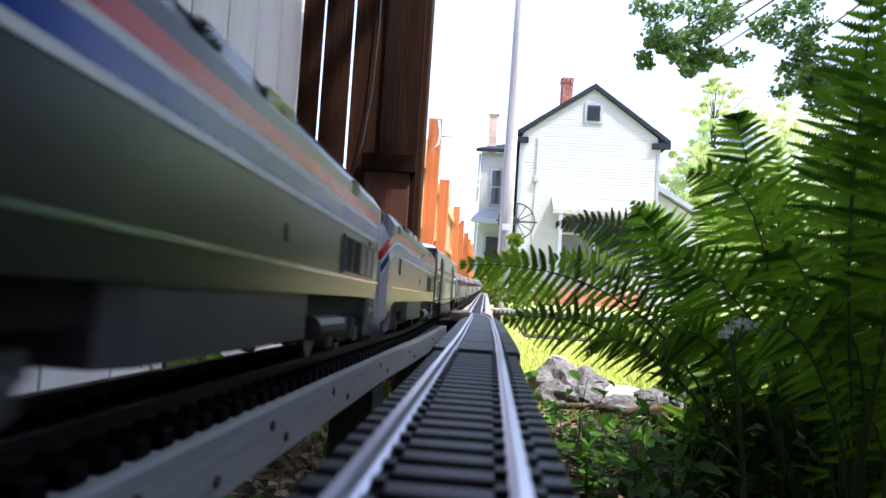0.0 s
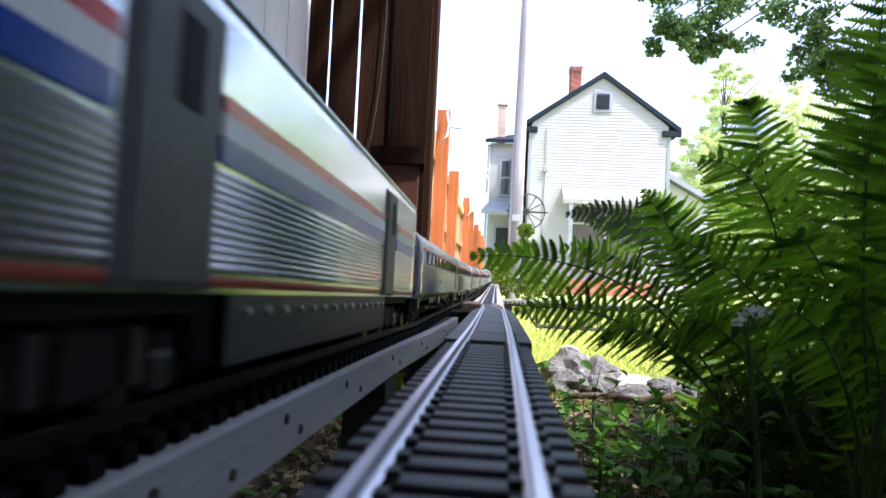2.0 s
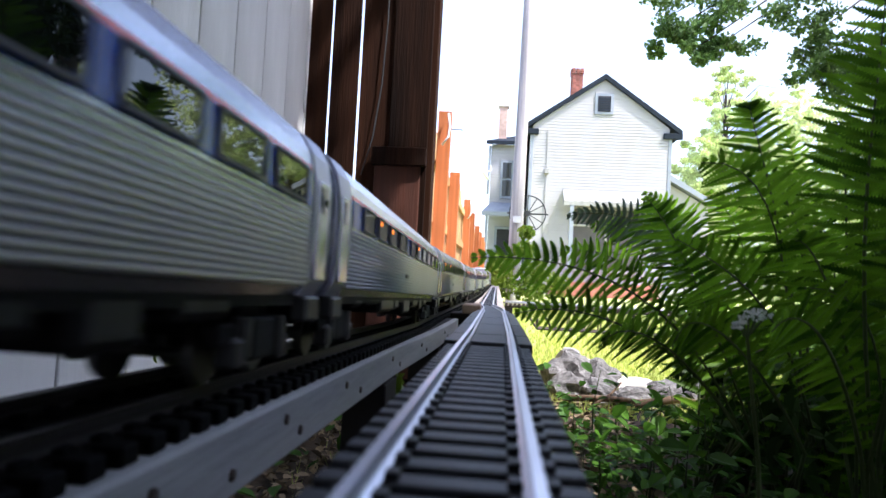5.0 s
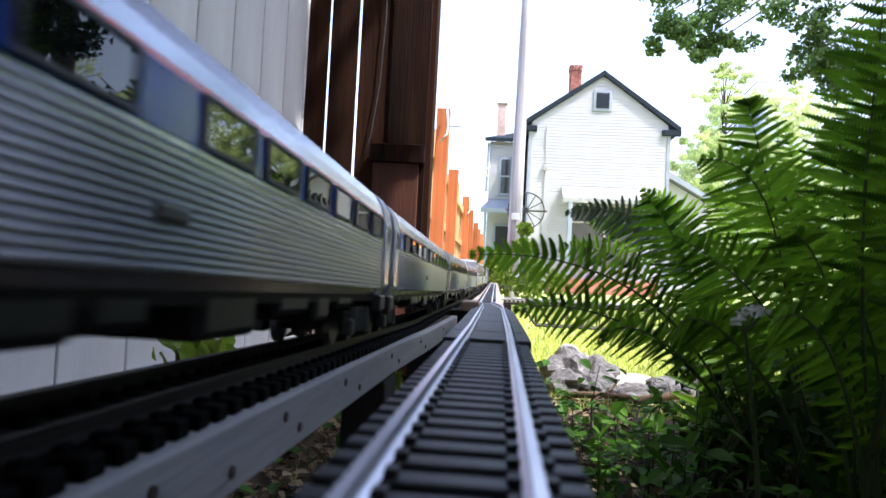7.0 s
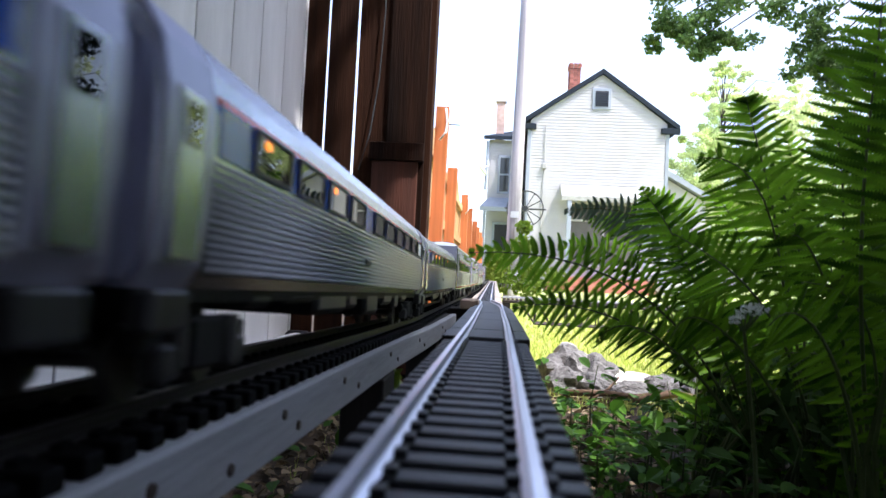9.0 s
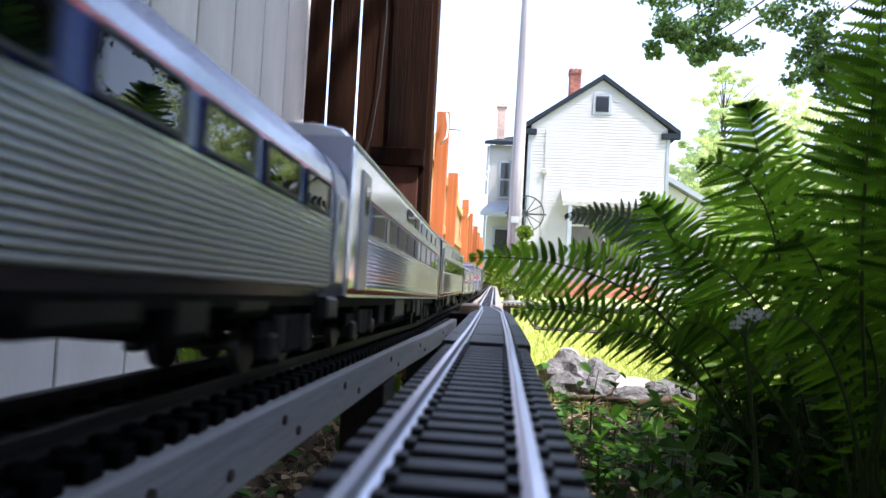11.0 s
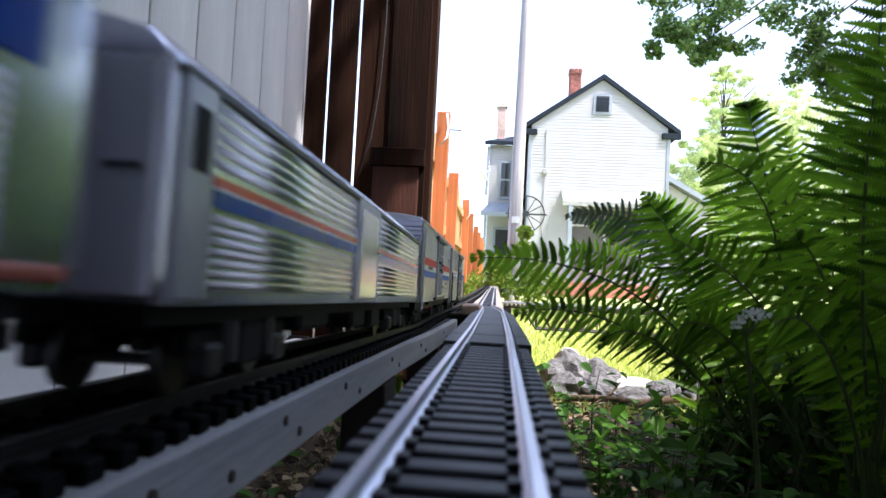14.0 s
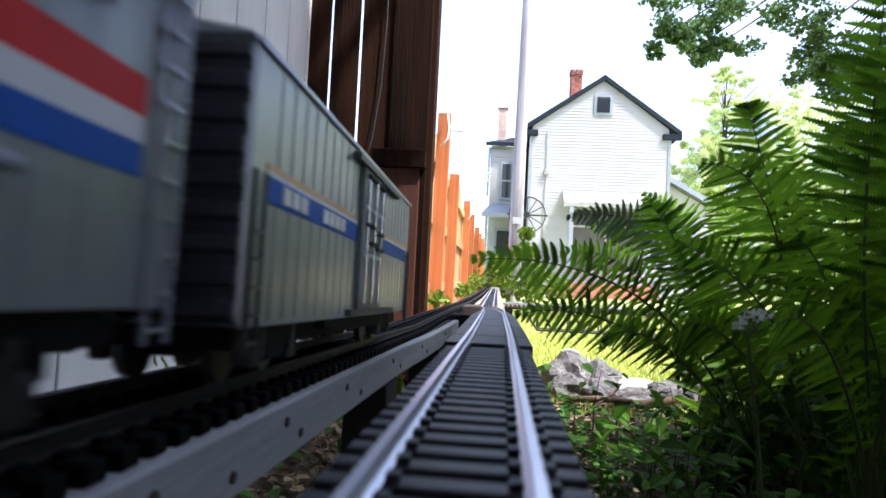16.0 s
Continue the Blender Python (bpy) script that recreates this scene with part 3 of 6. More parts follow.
def make_house():
    house = thing("house", "white clapboard two-storey house with a dark gable roof", "house")
    xl, xr, ez, px, pz = 1.14, 6.42, 6.68, 3.87, 8.76
    depth = 11.0
    bm = bmesh.new()
    loft(bm, [[(xl, y, -0.1), (xr, y, -0.1), (xr, y, ez), (px, y, pz - 0.15), (xl, y, ez)] for y in (HY, HY + depth)])
    part("wall", bm, M_SIDING, house)
    # overlapping clapboards on the gable end
    z, first, meshes = 0.35, True, {}
    while z < pz - 0.35:
        def half(zz):
            if zz < ez:
                return xl, xr
            f = (zz - ez) / (pz - 0.15 - ez)
            return xl + (px - xl) * f, xr + (px - xr) * f
        a0, a1 = half(z)
        b0, b1 = half(z + 0.118)
        bm = bmesh.new()
        vs = [(a0, HY - 0.004, z), (a1, HY - 0.004, z), (b1, HY - 0.004, z + 0.118), (b0, HY - 0.004, z + 0.118),
              (a0, HY - 0.028, z), (a1, HY - 0.028, z), (b1, HY - 0.012, z + 0.118), (b0, HY - 0.012, z + 0.118)]
        loft(bm, [vs[:4], vs[4:]])
        part("clapboard", bm, M_SIDING, house)
        z += 0.120
    # roof slabs with eaves
    for s, (ex, exz) in ((-1, (xl - 0.42, ez - 0.20)), (1, (xr + 0.46, ez - 0.22))):
        bm = bmesh.new()
        t = 0.20
        loft(bm, [[(px, y, pz), (ex, y, exz + 0.14), (ex, y, exz - t + 0.14), (px, y, pz - t)] for y in (HY - 0.16, HY + depth + 0.3)])
        part("roof", bm, M_ROOF, house)
        bm = bmesh.new()
        x0, x1 = (ex - 0.02, xl + 0.02) if s < 0 else (xr - 0.02, ex + 0.02)
        if s < 0:
            box(bm, x0, x1 + 0.2, HY - 0.15, HY + 0.02, exz - 0.20, exz + 0.03, 0.02)
        else:
            box(bm, x0 - 0.22, x1, HY - 0.15, HY + 0.02, exz - 0.20, exz + 0.03, 0.02)
        part("eave_return", bm, M_ROOF, house)
        bm = bmesh.new()
        xx = xl - 0.03 if s < 0 else xr + 0.03
        box(bm, xx - 0.07, xx + 0.07, HY - 0.05, HY + 0.1, 0, ez - 0.2, 0.01)
        part("corner_trim", bm, M_TRIM, house)
    # attic vent
    bm = bmesh.new()
    x0, x1, z0, z1 = 3.50, 4.22, 7.16, 8.00
    box(bm, x0, x1, HY - 0.075, HY - 0.012, z0, z1, 0.01)
    vent = part("attic_window", bm, M_TRIM, house)
    bm = bmesh.new()
    box(bm, x0 + 0.11, x1 - 0.11, HY - 0.085, HY - 0.076, z0 + 0.11, z1 - 0.11)
    part("opening", bm, M_INSIDE, vent)
    for i in range(6):
        bm = bmesh.new()
        zz = z0 + 0.15 + i * 0.095
        loft(bm, [[(x0 + 0.11, HY - 0.088, zz + 0.05), (x0 + 0.11, HY - 0.11, zz), (x0 + 0.11, HY - 0.11, zz - 0.012), (x0 + 0.11, HY - 0.088, zz + 0.038)],
                  [(x1 - 0.11, HY - 0.088, zz + 0.05), (x1 - 0.11, HY - 0.11, zz), (x1 - 0.11, HY - 0.11, zz - 0.012), (x1 - 0.11, HY - 0.088, zz + 0.038)]])
        part("louvre", bm, M_ROOF, vent)
    # lean-to at the side, with its sloping roof
    bm = bmesh.new()
    loft(bm, [[(xr, y, 0), (xr + 1.75, y, 0), (xr + 1.75, y, 3.75), (xr, y, 4.75)] for y in (HY + 0.6, HY + 7)])
    part("lean_to_wall", bm, M_SIDING, house)
    bm = bmesh.new()
    loft(bm, [[(xr, y, 5.05), (xr + 1.95, y, 3.92), (xr + 1.95, y, 3.72), (xr, y, 4.80)] for y in (HY + 0.3, HY + 7.2)])
    part("lean_to_roof", bm, M_TRIM, house)
    # awning over the back porch
    bm = bmesh.new()
    n = 24
    a0, a1 = 2.40, 5.75
    loft(bm, [[(a0 + (a1 - a0) * i / n, HY - 0.02, 4.16), (a0 + (a1 - a0) * i / n, HY - 0.9, 3.60 + (0.03 if i % 2 else 0)), (a0 + (a1 - a0) * i / n, HY - 0.9, 3.42 + (0.03 if i % 2 else 0)),
               (a0 + (a1 - a0) * i / n, HY - 0.02, 4.05)] for i in range(n + 1)])
    part("awning", bm, M_AWNING, house)
    for x0, x1 in ((2.62, 2.78), (5.5, 5.62)):
        bm = bmesh.new()
        box(bm, x0, x1, HY - 0.9, HY - 0.78, 0, 3.45, 0.01)
        part("awning_post", bm, M_TRIM, house)
    bm = bmesh.new()
    box(bm, 2.85, 5.4, HY - 0.06, HY - 0.036, 1.05, 3.40)
    porch = part("porch_window", bm, M_SCREEN, house)
    for x0, x1, z0, z1 in ((2.78, 2.86, 1.0, 3.45), (5.39, 5.47, 1.0, 3.45), (4.08, 4.16, 1.0, 3.45), (2.78, 5.47, 2.72, 2.80), (2.78, 5.47, 3.40, 3.48), (2.78, 5.47, 0.95, 1.05)):
        bm = bmesh.new()
        box(bm, x0, x1, HY - 0.11, HY - 0.058, z0, z1, 0.006)
        part("window_frame", bm, M_SIDING, porch)
    bm = bmesh.new()
    box(bm, 2.0, 5.9, HY - 1.3, HY - 0.04, -0.05, 0.55, 0.02)
    part("porch_step", bm, M_BRICK, house)
    # service cable with a bracket
    bm = bmesh.new()
    tube(bm, [(1.72, HY - 0.06, 6.5), (1.74, HY - 0.06, 4.8), (1.70, HY - 0.06, 3.2), (1.72, HY - 0.06, 0.6)], 0.018, 6)
    part("service_cable", bm, M_AWNING, house)
    bm = bmesh.new()
    box(bm, 1.64, 1.82, HY - 0.16, HY - 0.04, 4.72, 4.95, 0.02)
    part("meter_bracket", bm, M_AWNING, house)
    # chimney: courses of brick
    chim = part("chimney", (lambda b: (box(b, 2.75, 3.18, HY + 1.6, HY + 2.05, 7.3, 9.48), b)[1])(bmesh.new()), M_MORTAR, house)
    bm = bmesh.new()
    box(bm, -0.07, 0.07, -0.035, 0.035, -0.033, 0.033, 0.004)
    brick = part("brick", bm, M_BRICK, chim)
    first = True
    for c in range(20):
        for k in range(3):
            x = 2.82 + 0.146 * k + (0.0 if c % 2 else 0.02) - 0.01
            grow = 0.04 if c > 16 else 0
            m = pose(x + (k - 1) * grow * 0.7, HY + 1.59 - grow, 8.02 + 0.076 * c)
            if first:
                brick.matrix_basis, first = m, False
            else:
                shared("brick", brick.data, m, chim)
    for c in range(20):
        for k in range(3):
            m = pose(2.745 - (0.03 if c > 16 else 0), HY + 1.68 + 0.146 * k, 8.02 + 0.076 * c, 0, 0, 90)
            shared("brick", brick.data, m, chim)
    # rear wing
    bm = bmesh.new()
    box(bm, -0.52, xl - 0.15, HY + 3.0, HY + 9, 0, 6.45)
    part("wing_wall", bm, M_SIDING, house)
    z = 0.3
    while z < 6.3:
        bm = bmesh.new()
        loft(bm, [[(x, HY + 2.998, z), (x, HY + 2.972, z), (x, HY + 2.99, z + 0.118), (x, HY + 2.998, z + 0.118)] for x in (-0.52, xl - 0.15)])
        part("clapboard", bm, M_SIDING, house)
        z += 0.12
    bm = bmesh.new()
    loft(bm, [[(-0.75, HY + 2.7, 6.40), (xl - 0.1, HY + 2.7, 6.40), (xl - 0.1, HY + 2.7, 6.58), (-0.75, HY + 2.7, 6.56)],
              [(-0.1, HY + 6.0, 7.3), (xl - 0.1, HY + 6.0, 7.5), (xl - 0.1, HY + 6.0, 7.6), (-0.1, HY + 6.0, 7.4)]])
    part("wing_roof", bm, M_ROOF, house)
    bm = bmesh.new()
    box(bm, -0.08, 0.50, HY + 2.90, HY + 2.965, 4.05, 5.75, 0.01)
    w = part("wing_window", bm, M_TRIM, house)
    for z0, z1 in ((4.15, 4.86), (4.94, 5.64)):
        bm = bmesh.new()
        box(bm, 0.02, 0.40, HY + 2.885, HY + 2.899, z0, z1)
        part("pane", bm, M_GLASSDARK, w)
    # low hipped porch roof and back door
    bm = bmesh.new()
    loft(bm, [[(-0.78, HY + 1.6, 3.15), (xl - 0.12, HY + 1.6, 3.15), (xl - 0.12, HY + 1.6, 3.33), (-0.78, HY + 1.6, 3.33)],
              [(-0.42, HY + 2.97, 3.7), (xl - 0.12, HY + 2.97, 3.7), (xl - 0.12, HY + 2.97, 3.88), (-0.42, HY + 2.97, 3.88)]])
    part("porch_roof", bm, M_TRIM, house)
    bm = bmesh.new()
    box(bm, -0.22, 0.72, HY + 2.86, HY + 2.95, 0.3, 2.80, 0.01)
    d = part("door_frame", bm, M_TRIM, house)
    bm = bmesh.new()
    box(bm, -0.11, 0.61, HY + 2.84, HY + 2.859, 0.3, 2.68)
    part("door", bm, M_INSIDE, d)
    for x in (-0.62,):
        bm = bmesh.new()
        box(bm, x, x + 0.11, HY + 1.7, HY + 1.81, 0, 3.16, 0.01)
        part("porch_post", bm, M_TRIM, house)
    bm = bmesh.new()
    tube(bm, [(-0.58, HY + 2.9, 6.35), (-0.60, HY + 2.9, 4.2)], 0.06, 8)
    part("downpipe", bm, M_TRIM, house)


make_house()
# chimney of the wing, further back
chimney = thing("chimney", "brick chimney with a pale cap on a distant roof", "chimney")
bm = bmesh.new()
box(bm, -0.27, 0.12, HY + 5.2, HY + 5.6, 6.2, 8.72, 0.01)
part("chimney_shaft", bm, M_PALEBRICK, chimney)
bm = bmesh.new()
box(bm, -0.33, 0.18, HY + 5.14, HY + 5.66, 8.722, 8.80, 0.01)
part("cap", bm, M_MORTAR, chimney)
bm = bmesh.new()
box(bm, -0.20, 0.05, HY + 5.25, HY + 5.55, 8.802, 8.95, 0.01)
part("flue", bm, M_MORTAR, chimney)
# satellite dish on a bracket beside the house
dish = thing("satellite_dish", "pale satellite dish on a curved bracket", "satellite dish", pose(-0.78, HY + 2.4, 5.05, 0, -35, 0))
bm = bmesh.new()
bmesh.ops.create_uvsphere(bm, u_segments=16, v_segments=10, radius=0.36, matrix=Matrix.Diagonal((0.25, 1, 1, 1)))
part("reflector", bm, M_WHITEPLASTIC, dish, "", True)
bm = bmesh.new()
tube(bm, [(0.08, 0, -0.02), (0.35, 0, -0.05), (0.42, 0, 0.15)], 0.03, 8)
part("bracket", bm, M_WHITEPLASTIC, dish)
# ---- the train ----
def side_box(bm, w, y0, y1, z0, z1, proud=0.0006, bevel=0.0):
    """A thin raised panel on both flanks."""
    for s in (-1, 1):
        x0, x1 = sorted((s * (w - 0.002), s * (w + proud)))
        box(bm, x0, x1, y0, y1, z0, z1, bevel)


def flank(name, material, parent, where, label=""):
    """A raised panel on each flank, an object a side. Returns the one on the right."""
    w, y0, y1, z0, z1 = where[:5]
    proud = where[5] if len(where) > 5 else 0.0006
    bevel = where[6] if len(where) > 6 else 0.0
    first = None
    for s in (1, -1):
        bm = bmesh.new()
        x0, x1 = sorted((s * (w - 0.002), s * (w + proud)))
        box(bm, x0, x1, y0, y1, z0, z1, bevel)
        ob = part(name, bm, material, parent, label)
        first = first or ob
    return first


def truck(car, y, wheelbase=0.09, tint=None):
    bm = bmesh.new()
    box(bm, -0.035, 0.035, y - 0.014, y + 0.014, 0.022, 0.040, 0.002)
    t = part("truck", bm, M_BLACK, car)
    for s in (-1, 1):
        bm = bmesh.new()
        box(bm, s * 0.036 - 0.004, s * 0.036 + 0.004, y - wheelbase / 2 - 0.018, y + wheelbase / 2 + 0.018, 0.020, 0.031, 0.0015)
        part("side_frame", bm, tint or M_BLACK, t)
        bm = bmesh.new()
        box(bm, s * 0.039 - 0.005, s * 0.039 + 0.005, y - 0.016, y + 0.016, 0.011, 0.034, 0.002)
        part("spring_plank", bm, M_BLACK, t)
        for e in (-1, 1):
            bm = bmesh.new()
            box(bm, s * 0.039 - 0.0055, s * 0.039 + 0.0055, y + e * wheelbase / 2 - 0.009, y + e * wheelbase / 2 + 0.009, 0.009, 0.024, 0.002)
            part("axle_box", bm, tint or M_TRUCKGREY, t)
            bm = bmesh.new()
            tube(bm, [(s * 0.041, y + e * 0.026, 0.014), (s * 0.041, y + e * 0.026, 0.034)], 0.005, 8)
            part("spring", bm, tint or M_TRUCKGREY, t)
    for e in (-1, 1):
        yy = y + e * wheelbase / 2
        for s in (-1, 1):
            bm = bmesh.new()
            bmesh.ops.create_cone(bm, cap_ends=True, segments=20, radius1=0.0155, radius2=0.0148, depth=0.006, matrix=pose(s * 0.0235, yy, 0.0152, 0, s * 90, 0))
            part("wheel", bm, M_WHEEL, t)
        bm = bmesh.new()
        tube(bm, [(-0.020, yy, 0.0152), (0.020, yy, 0.0152)], 0.003, 8)
        part("axle", bm, M_WHEEL, t)


def coupler(car, y, way):
    bm = bmesh.new()
    box(bm, -0.005, 0.005, min(y, y + way * 0.022), max(y, y + way * 0.022), 0.024, 0.034, 0.001)
    box(bm, -0.010, 0.008, min(y + way * 0.012, y + way * 0.024), max(y + way * 0.012, y + way * 0.024), 0.022, 0.037, 0.002)
    part("coupler", bm, M_BLACK, car)


def shell(car, prof, y0, y1, material, name="body"):
    """A hull with the half outline prof, from sill over roof to sill."""
    ring = [(x, z) for x, z in prof] + [(-x, z) for x, z in reversed(prof) if x > 1e-6]
    bm = bmesh.new()
    e = 0.0025
    zc = sum(z for _, z in ring) / len(ring)
    ins = [(x * 0.965, zc + (z - zc) * 0.975) for x, z in ring]
    loft(bm, [[(x, y0, z) for x, z in ins], [(x, y0 + e, z) for x, z in ring], [(x, y1 - e, z) for x, z in ring], [(x, y1, z) for x, z in ins]])
    return part(name, bm, material, car)


def ribs(car, w, y0, y1, z0, z1, n, material=None):
    h = (z1 - z0) / n
    for s in (-1, 1):
        for i in range(n):
            bm = bmesh.new()
            z = z0 + i * h
            bulge = (0.17 if h < 0.0036 else 0.09) * h if n > 1 else 0.0009
            ring = [(s * (w - 0.001), z)] + [(s * (w - 0.0002 + bulge * math.sin(a)), z + h * (0.48 - 0.46 * math.cos(a))) for a in (0.25, 0.75, 1.25, 1.9, 2.4, 2.9)] + [(s * (w - 0.001), z + 0.97 * h)]
            loft(bm, [[(x, y, zz) for x, zz in ring] for y in (y0, y1)])
            part("flute" if n > 1 else "sill_strip", bm, material or M_RIB, car, "", True)


def stripe(car, w, y0, y1, z0, z1, material, proud=0.0012):
    flank("stripe", material, car, (w, y0, y1, z0, z1, proud))


def window(car, w, y0, y1, z0, z1, material=None, proud=0.0018, frame_material=None):
    for s in (1, -1):
        bm = bmesh.new()
        x0, x1 = sorted((s * (w - 0.002), s * (w + proud)))
        r = bmesh.ops.create_cube(bm, size=1, matrix=Matrix.LocRotScale(((x0 + x1) / 2, (y0 + y1) / 2, (z0 + z1) / 2), None, (x1 - x0, y1 - y0, z1 - z0)))
        es = [e for e in bm.edges if abs(e.verts[0].co.x - e.verts[1].co.x) > 1e-5]
        bmesh.ops.bevel(bm, geom=es, offset=min(0.0026, (z1 - z0) * 0.2), segments=3, affect="EDGES")
        g = part("window", bm, material or M_TRAINGLASS, car)
        if s > 0 and frame_material:
            bm = bmesh.new()
            t = 0.0016
            for a0, a1, b0, b1 in ((y0 - t, y1 + t, z1, z1 + t), (y0 - t, y1 + t, z0 - t, z0), (y0 - t, y0, z0, z1), (y1, y1 + t, z0, z1)):
                box(bm, w - 0.002, w + proud + 0.001, a0, a1, b0, b1)
            part("window_frame", bm, frame_material, g)


def underfloor(car, L, top, seed, deep=0.028):
    r = random.Random(seed)
    y = 0.20
    while y < L - 0.24:
        a = r.uniform(0.04, 0.12)
        bm = bmesh.new()
        box(bm, -0.045, 0.045, y, min(y + a, L - 0.2), r.uniform(deep, deep + 0.014), top + 0.001, 0.003)
        part("equipment_box", bm, M_BLACK, car)
        y += a + r.uniform(0.03, 0.09)
    bm = bmesh.new()
    box(bm, -0.046, 0.046, 0.01, L - 0.01, top - 0.008, top + 0.002)
    part("underframe", bm, M_BLACK, car)


def diaphragm(car, L, w, z0, z1, material):
    for y0, y1 in ((-0.006, 0.008), (L - 0.008, L + 0.006)):
        bm = bmesh.new()
        box(bm, -w, w, y0, y1, z0, z1, 0.003)
        d = part("diaphragm", bm, material, car)
        bm = bmesh.new()
        yy = y0 - 0.0015 if y0 < 0 else y1
        box(bm, -w * 0.55, w * 0.55, yy, yy + 0.0015, z0 + 0.01, z1 - 0.012)
        part("end_door", bm, M_BLACK, d)


def make_loco():
    car = thing("model_locomotive", "silver streamlined model diesel locomotive with red, white and blue stripes", "model train", group="train vehicles")
    L, w = 0.725, 0.054
    # hull sections: y, half width, height of shoulder, roof height, lowest edge
    secs = ((0.0, 0.040, 0.082, 0.103, 0.024), (0.006, 0.047, 0.095, 0.120, 0.024), (0.030, 0.053, 0.122, 0.142, 0.030), (0.052, 0.054, 0.143, 0.158, 0.040),
            (0.090, 0.054, 0.145, 0.160, 0.050), (0.60, 0.054, 0.145, 0.160, 0.052), (0.715, 0.054, 0.144, 0.159, 0.052), (0.725, 0.052, 0.141, 0.156, 0.052))
    bm = bmesh.new()
    loft(bm, [[(h, y, b), (h, y, s), (h * 0.82, y, r - 0.002), (h * 0.4, y, r), (-h * 0.4, y, r), (-h * 0.82, y, r - 0.002), (-h, y, s), (-h, y, b)] for y, h, s, r, b in secs])
    part("hull", bm, M_LOCO, car)
    bm = bmesh.new()
    loft(bm, [[(h + 0.0005, y - 0.0004, b), (h + 0.0005, y - 0.0004, s), ((h + 0.0005) * 0.82, y - 0.0004, r - 0.0015), (h * 0.4, y - 0.0004, r + 0.0005), (-h * 0.4, y - 0.0004, r + 0.0005),
               (-(h + 0.0005) * 0.82, y - 0.0004, r - 0.0015), (-h - 0.0005, y - 0.0004, s), (-h - 0.0005, y - 0.0004, b)] for y, h, s, r, b in secs[:3]])
    part("nose", bm, M_ENDGREY, car, "pale lavender-grey nose")
    bm = bmesh.new()
    loft(bm, [[(0.047, y, 0.1565), (0.03, y, 0.1625), (-0.03, y, 0.1625), (-0.047, y, 0.1565)] for y in (0.10, 0.70)])
    part("roof", bm, M_ROOFSILVER, car)
    for z0, z1, m in ((0.1265, 0.136, M_RED), (0.122, 0.1265, M_WHITE), (0.111, 0.122, M_BLUE), (0.107, 0.111, M_WHITE)):
        stripe(car, w, 0.085, L - 0.025, z0, z1, m, 0.0007)
        # the stripes drop across the cab side and round the nose
        bm = bmesh.new()
        d2 = 0.034
        for s in (-1, 1):
            pts = ((0.0855, w, 0.0), (0.060, 0.0541, 0.003), (0.026, 0.0526, 0.014), (0.006, 0.0475, 0.029), (-0.001, 0.034, d2))
            rows = [[(s * (h + 0.0007), y, z0 - d), (s * (h + 0.0007), y, z1 - d), (s * (h - 0.002), y, z1 - d), (s * (h - 0.002), y, z0 - d)] for y, h, d in pts]
            loft(bm, rows)
        box(bm, -0.0345, 0.0345, -0.0018, 0.002, z0 - d2, z1 - d2)
        part("stripe", bm, m, car)
    # windshield, cab windows, side vents
    bm = bmesh.new()
    for s in (-1, 1):
        loft(bm, [[(s * 0.004, 0.0300, 0.1405), (s * 0.041, 0.0300, 0.1390), (s * 0.041, 0.0510, 0.1555), (s * 0.004, 0.0510, 0.1565)],
                  [(s * 0.004, 0.0280, 0.1430), (s * 0.041, 0.0280, 0.1415), (s * 0.041, 0.0490, 0.1580), (s * 0.004, 0.0490, 0.1590)]])
    part("windshield", bm, M_TRAINGLASS, car)
    bm = bmesh.new()
    box(bm, 0.024, 0.032, 0.034, 0.040, 0.1475, 0.1520, 0.001)
    part("cab_light", bm, M_AMBER, car, "glowing amber cab light")
    window(car, w, 0.082, 0.110, 0.1365, 0.1455, proud=0.0002)
    for y0, y1 in ((0.16, 0.25), (0.27, 0.33), (0.35, 0.40)):
        window(car, w - 0.004, y0, y1, 0.1425, 0.1545, M_GLASSDARK, proud=0.0030)
    window(car, w, 0.565, 0.590, 0.137, 0.148, M_DARKGREY, proud=0.0006)
    for i in range(4):
        window(car, w, 0.546 + i * 0.0325 + (0.003 if i > 1 else 0), 0.575 + i * 0.0325 + (0.003 if i > 1 else 0), 0.0715, 0.0995, M_BLACK if i < 2 else M_DARKGREY, proud=0.0009, frame_material=M_LOCO)
    for y0 in (0.616, 0.6485):
        for i in range(11):
            flank("louvre", M_INTAKE, car, (w, y0, y0 + 0.025, 0.0735 + i * 0.0023, 0.0748 + i * 0.0023, 0.0016))
    for y in (0.125, 0.66):
        flank("handrail_recess", M_DARKGREY, car, (w, y - 0.004, y + 0.004, 0.085, 0.106, 0.0014, 0.001))
    flank("decal", M_PLASTICYELLOW, car, (w, L - 0.024, L - 0.016, 0.099, 0.112, 0.001), "small yellow decal")
    flank("belt_rail", M_SILVER, car, (w, 0.05, L - 0.006, 0.066, 0.0685, 0.0012))
    flank("filler_cap", M_DARKGREY, car, (w, 0.395, 0.400, 0.080, 0.090, 0.001))
    # skirt, tank, lights, pilot, steps
    bm = bmesh.new()
    loft(bm, [[(x, y, 0.053), (x, y, 0.022), (-x, y, 0.022), (-x, y, 0.053)] for y, x in ((0.235, 0.046), (0.25, 0.052), (0.46, 0.052), (0.475, 0.046))])
    part("fuel_tank", bm, M_DARKGREY, car)
    for s in (-1, 1):
        bm = bmesh.new()
        tube(bm, [(s * 0.050, 0.478, 0.028), (s * 0.050, 0.560, 0.028)], 0.0085, 10)
        part("air_tank", bm, M_TRUCKGREY, car)
    bm = bmesh.new()
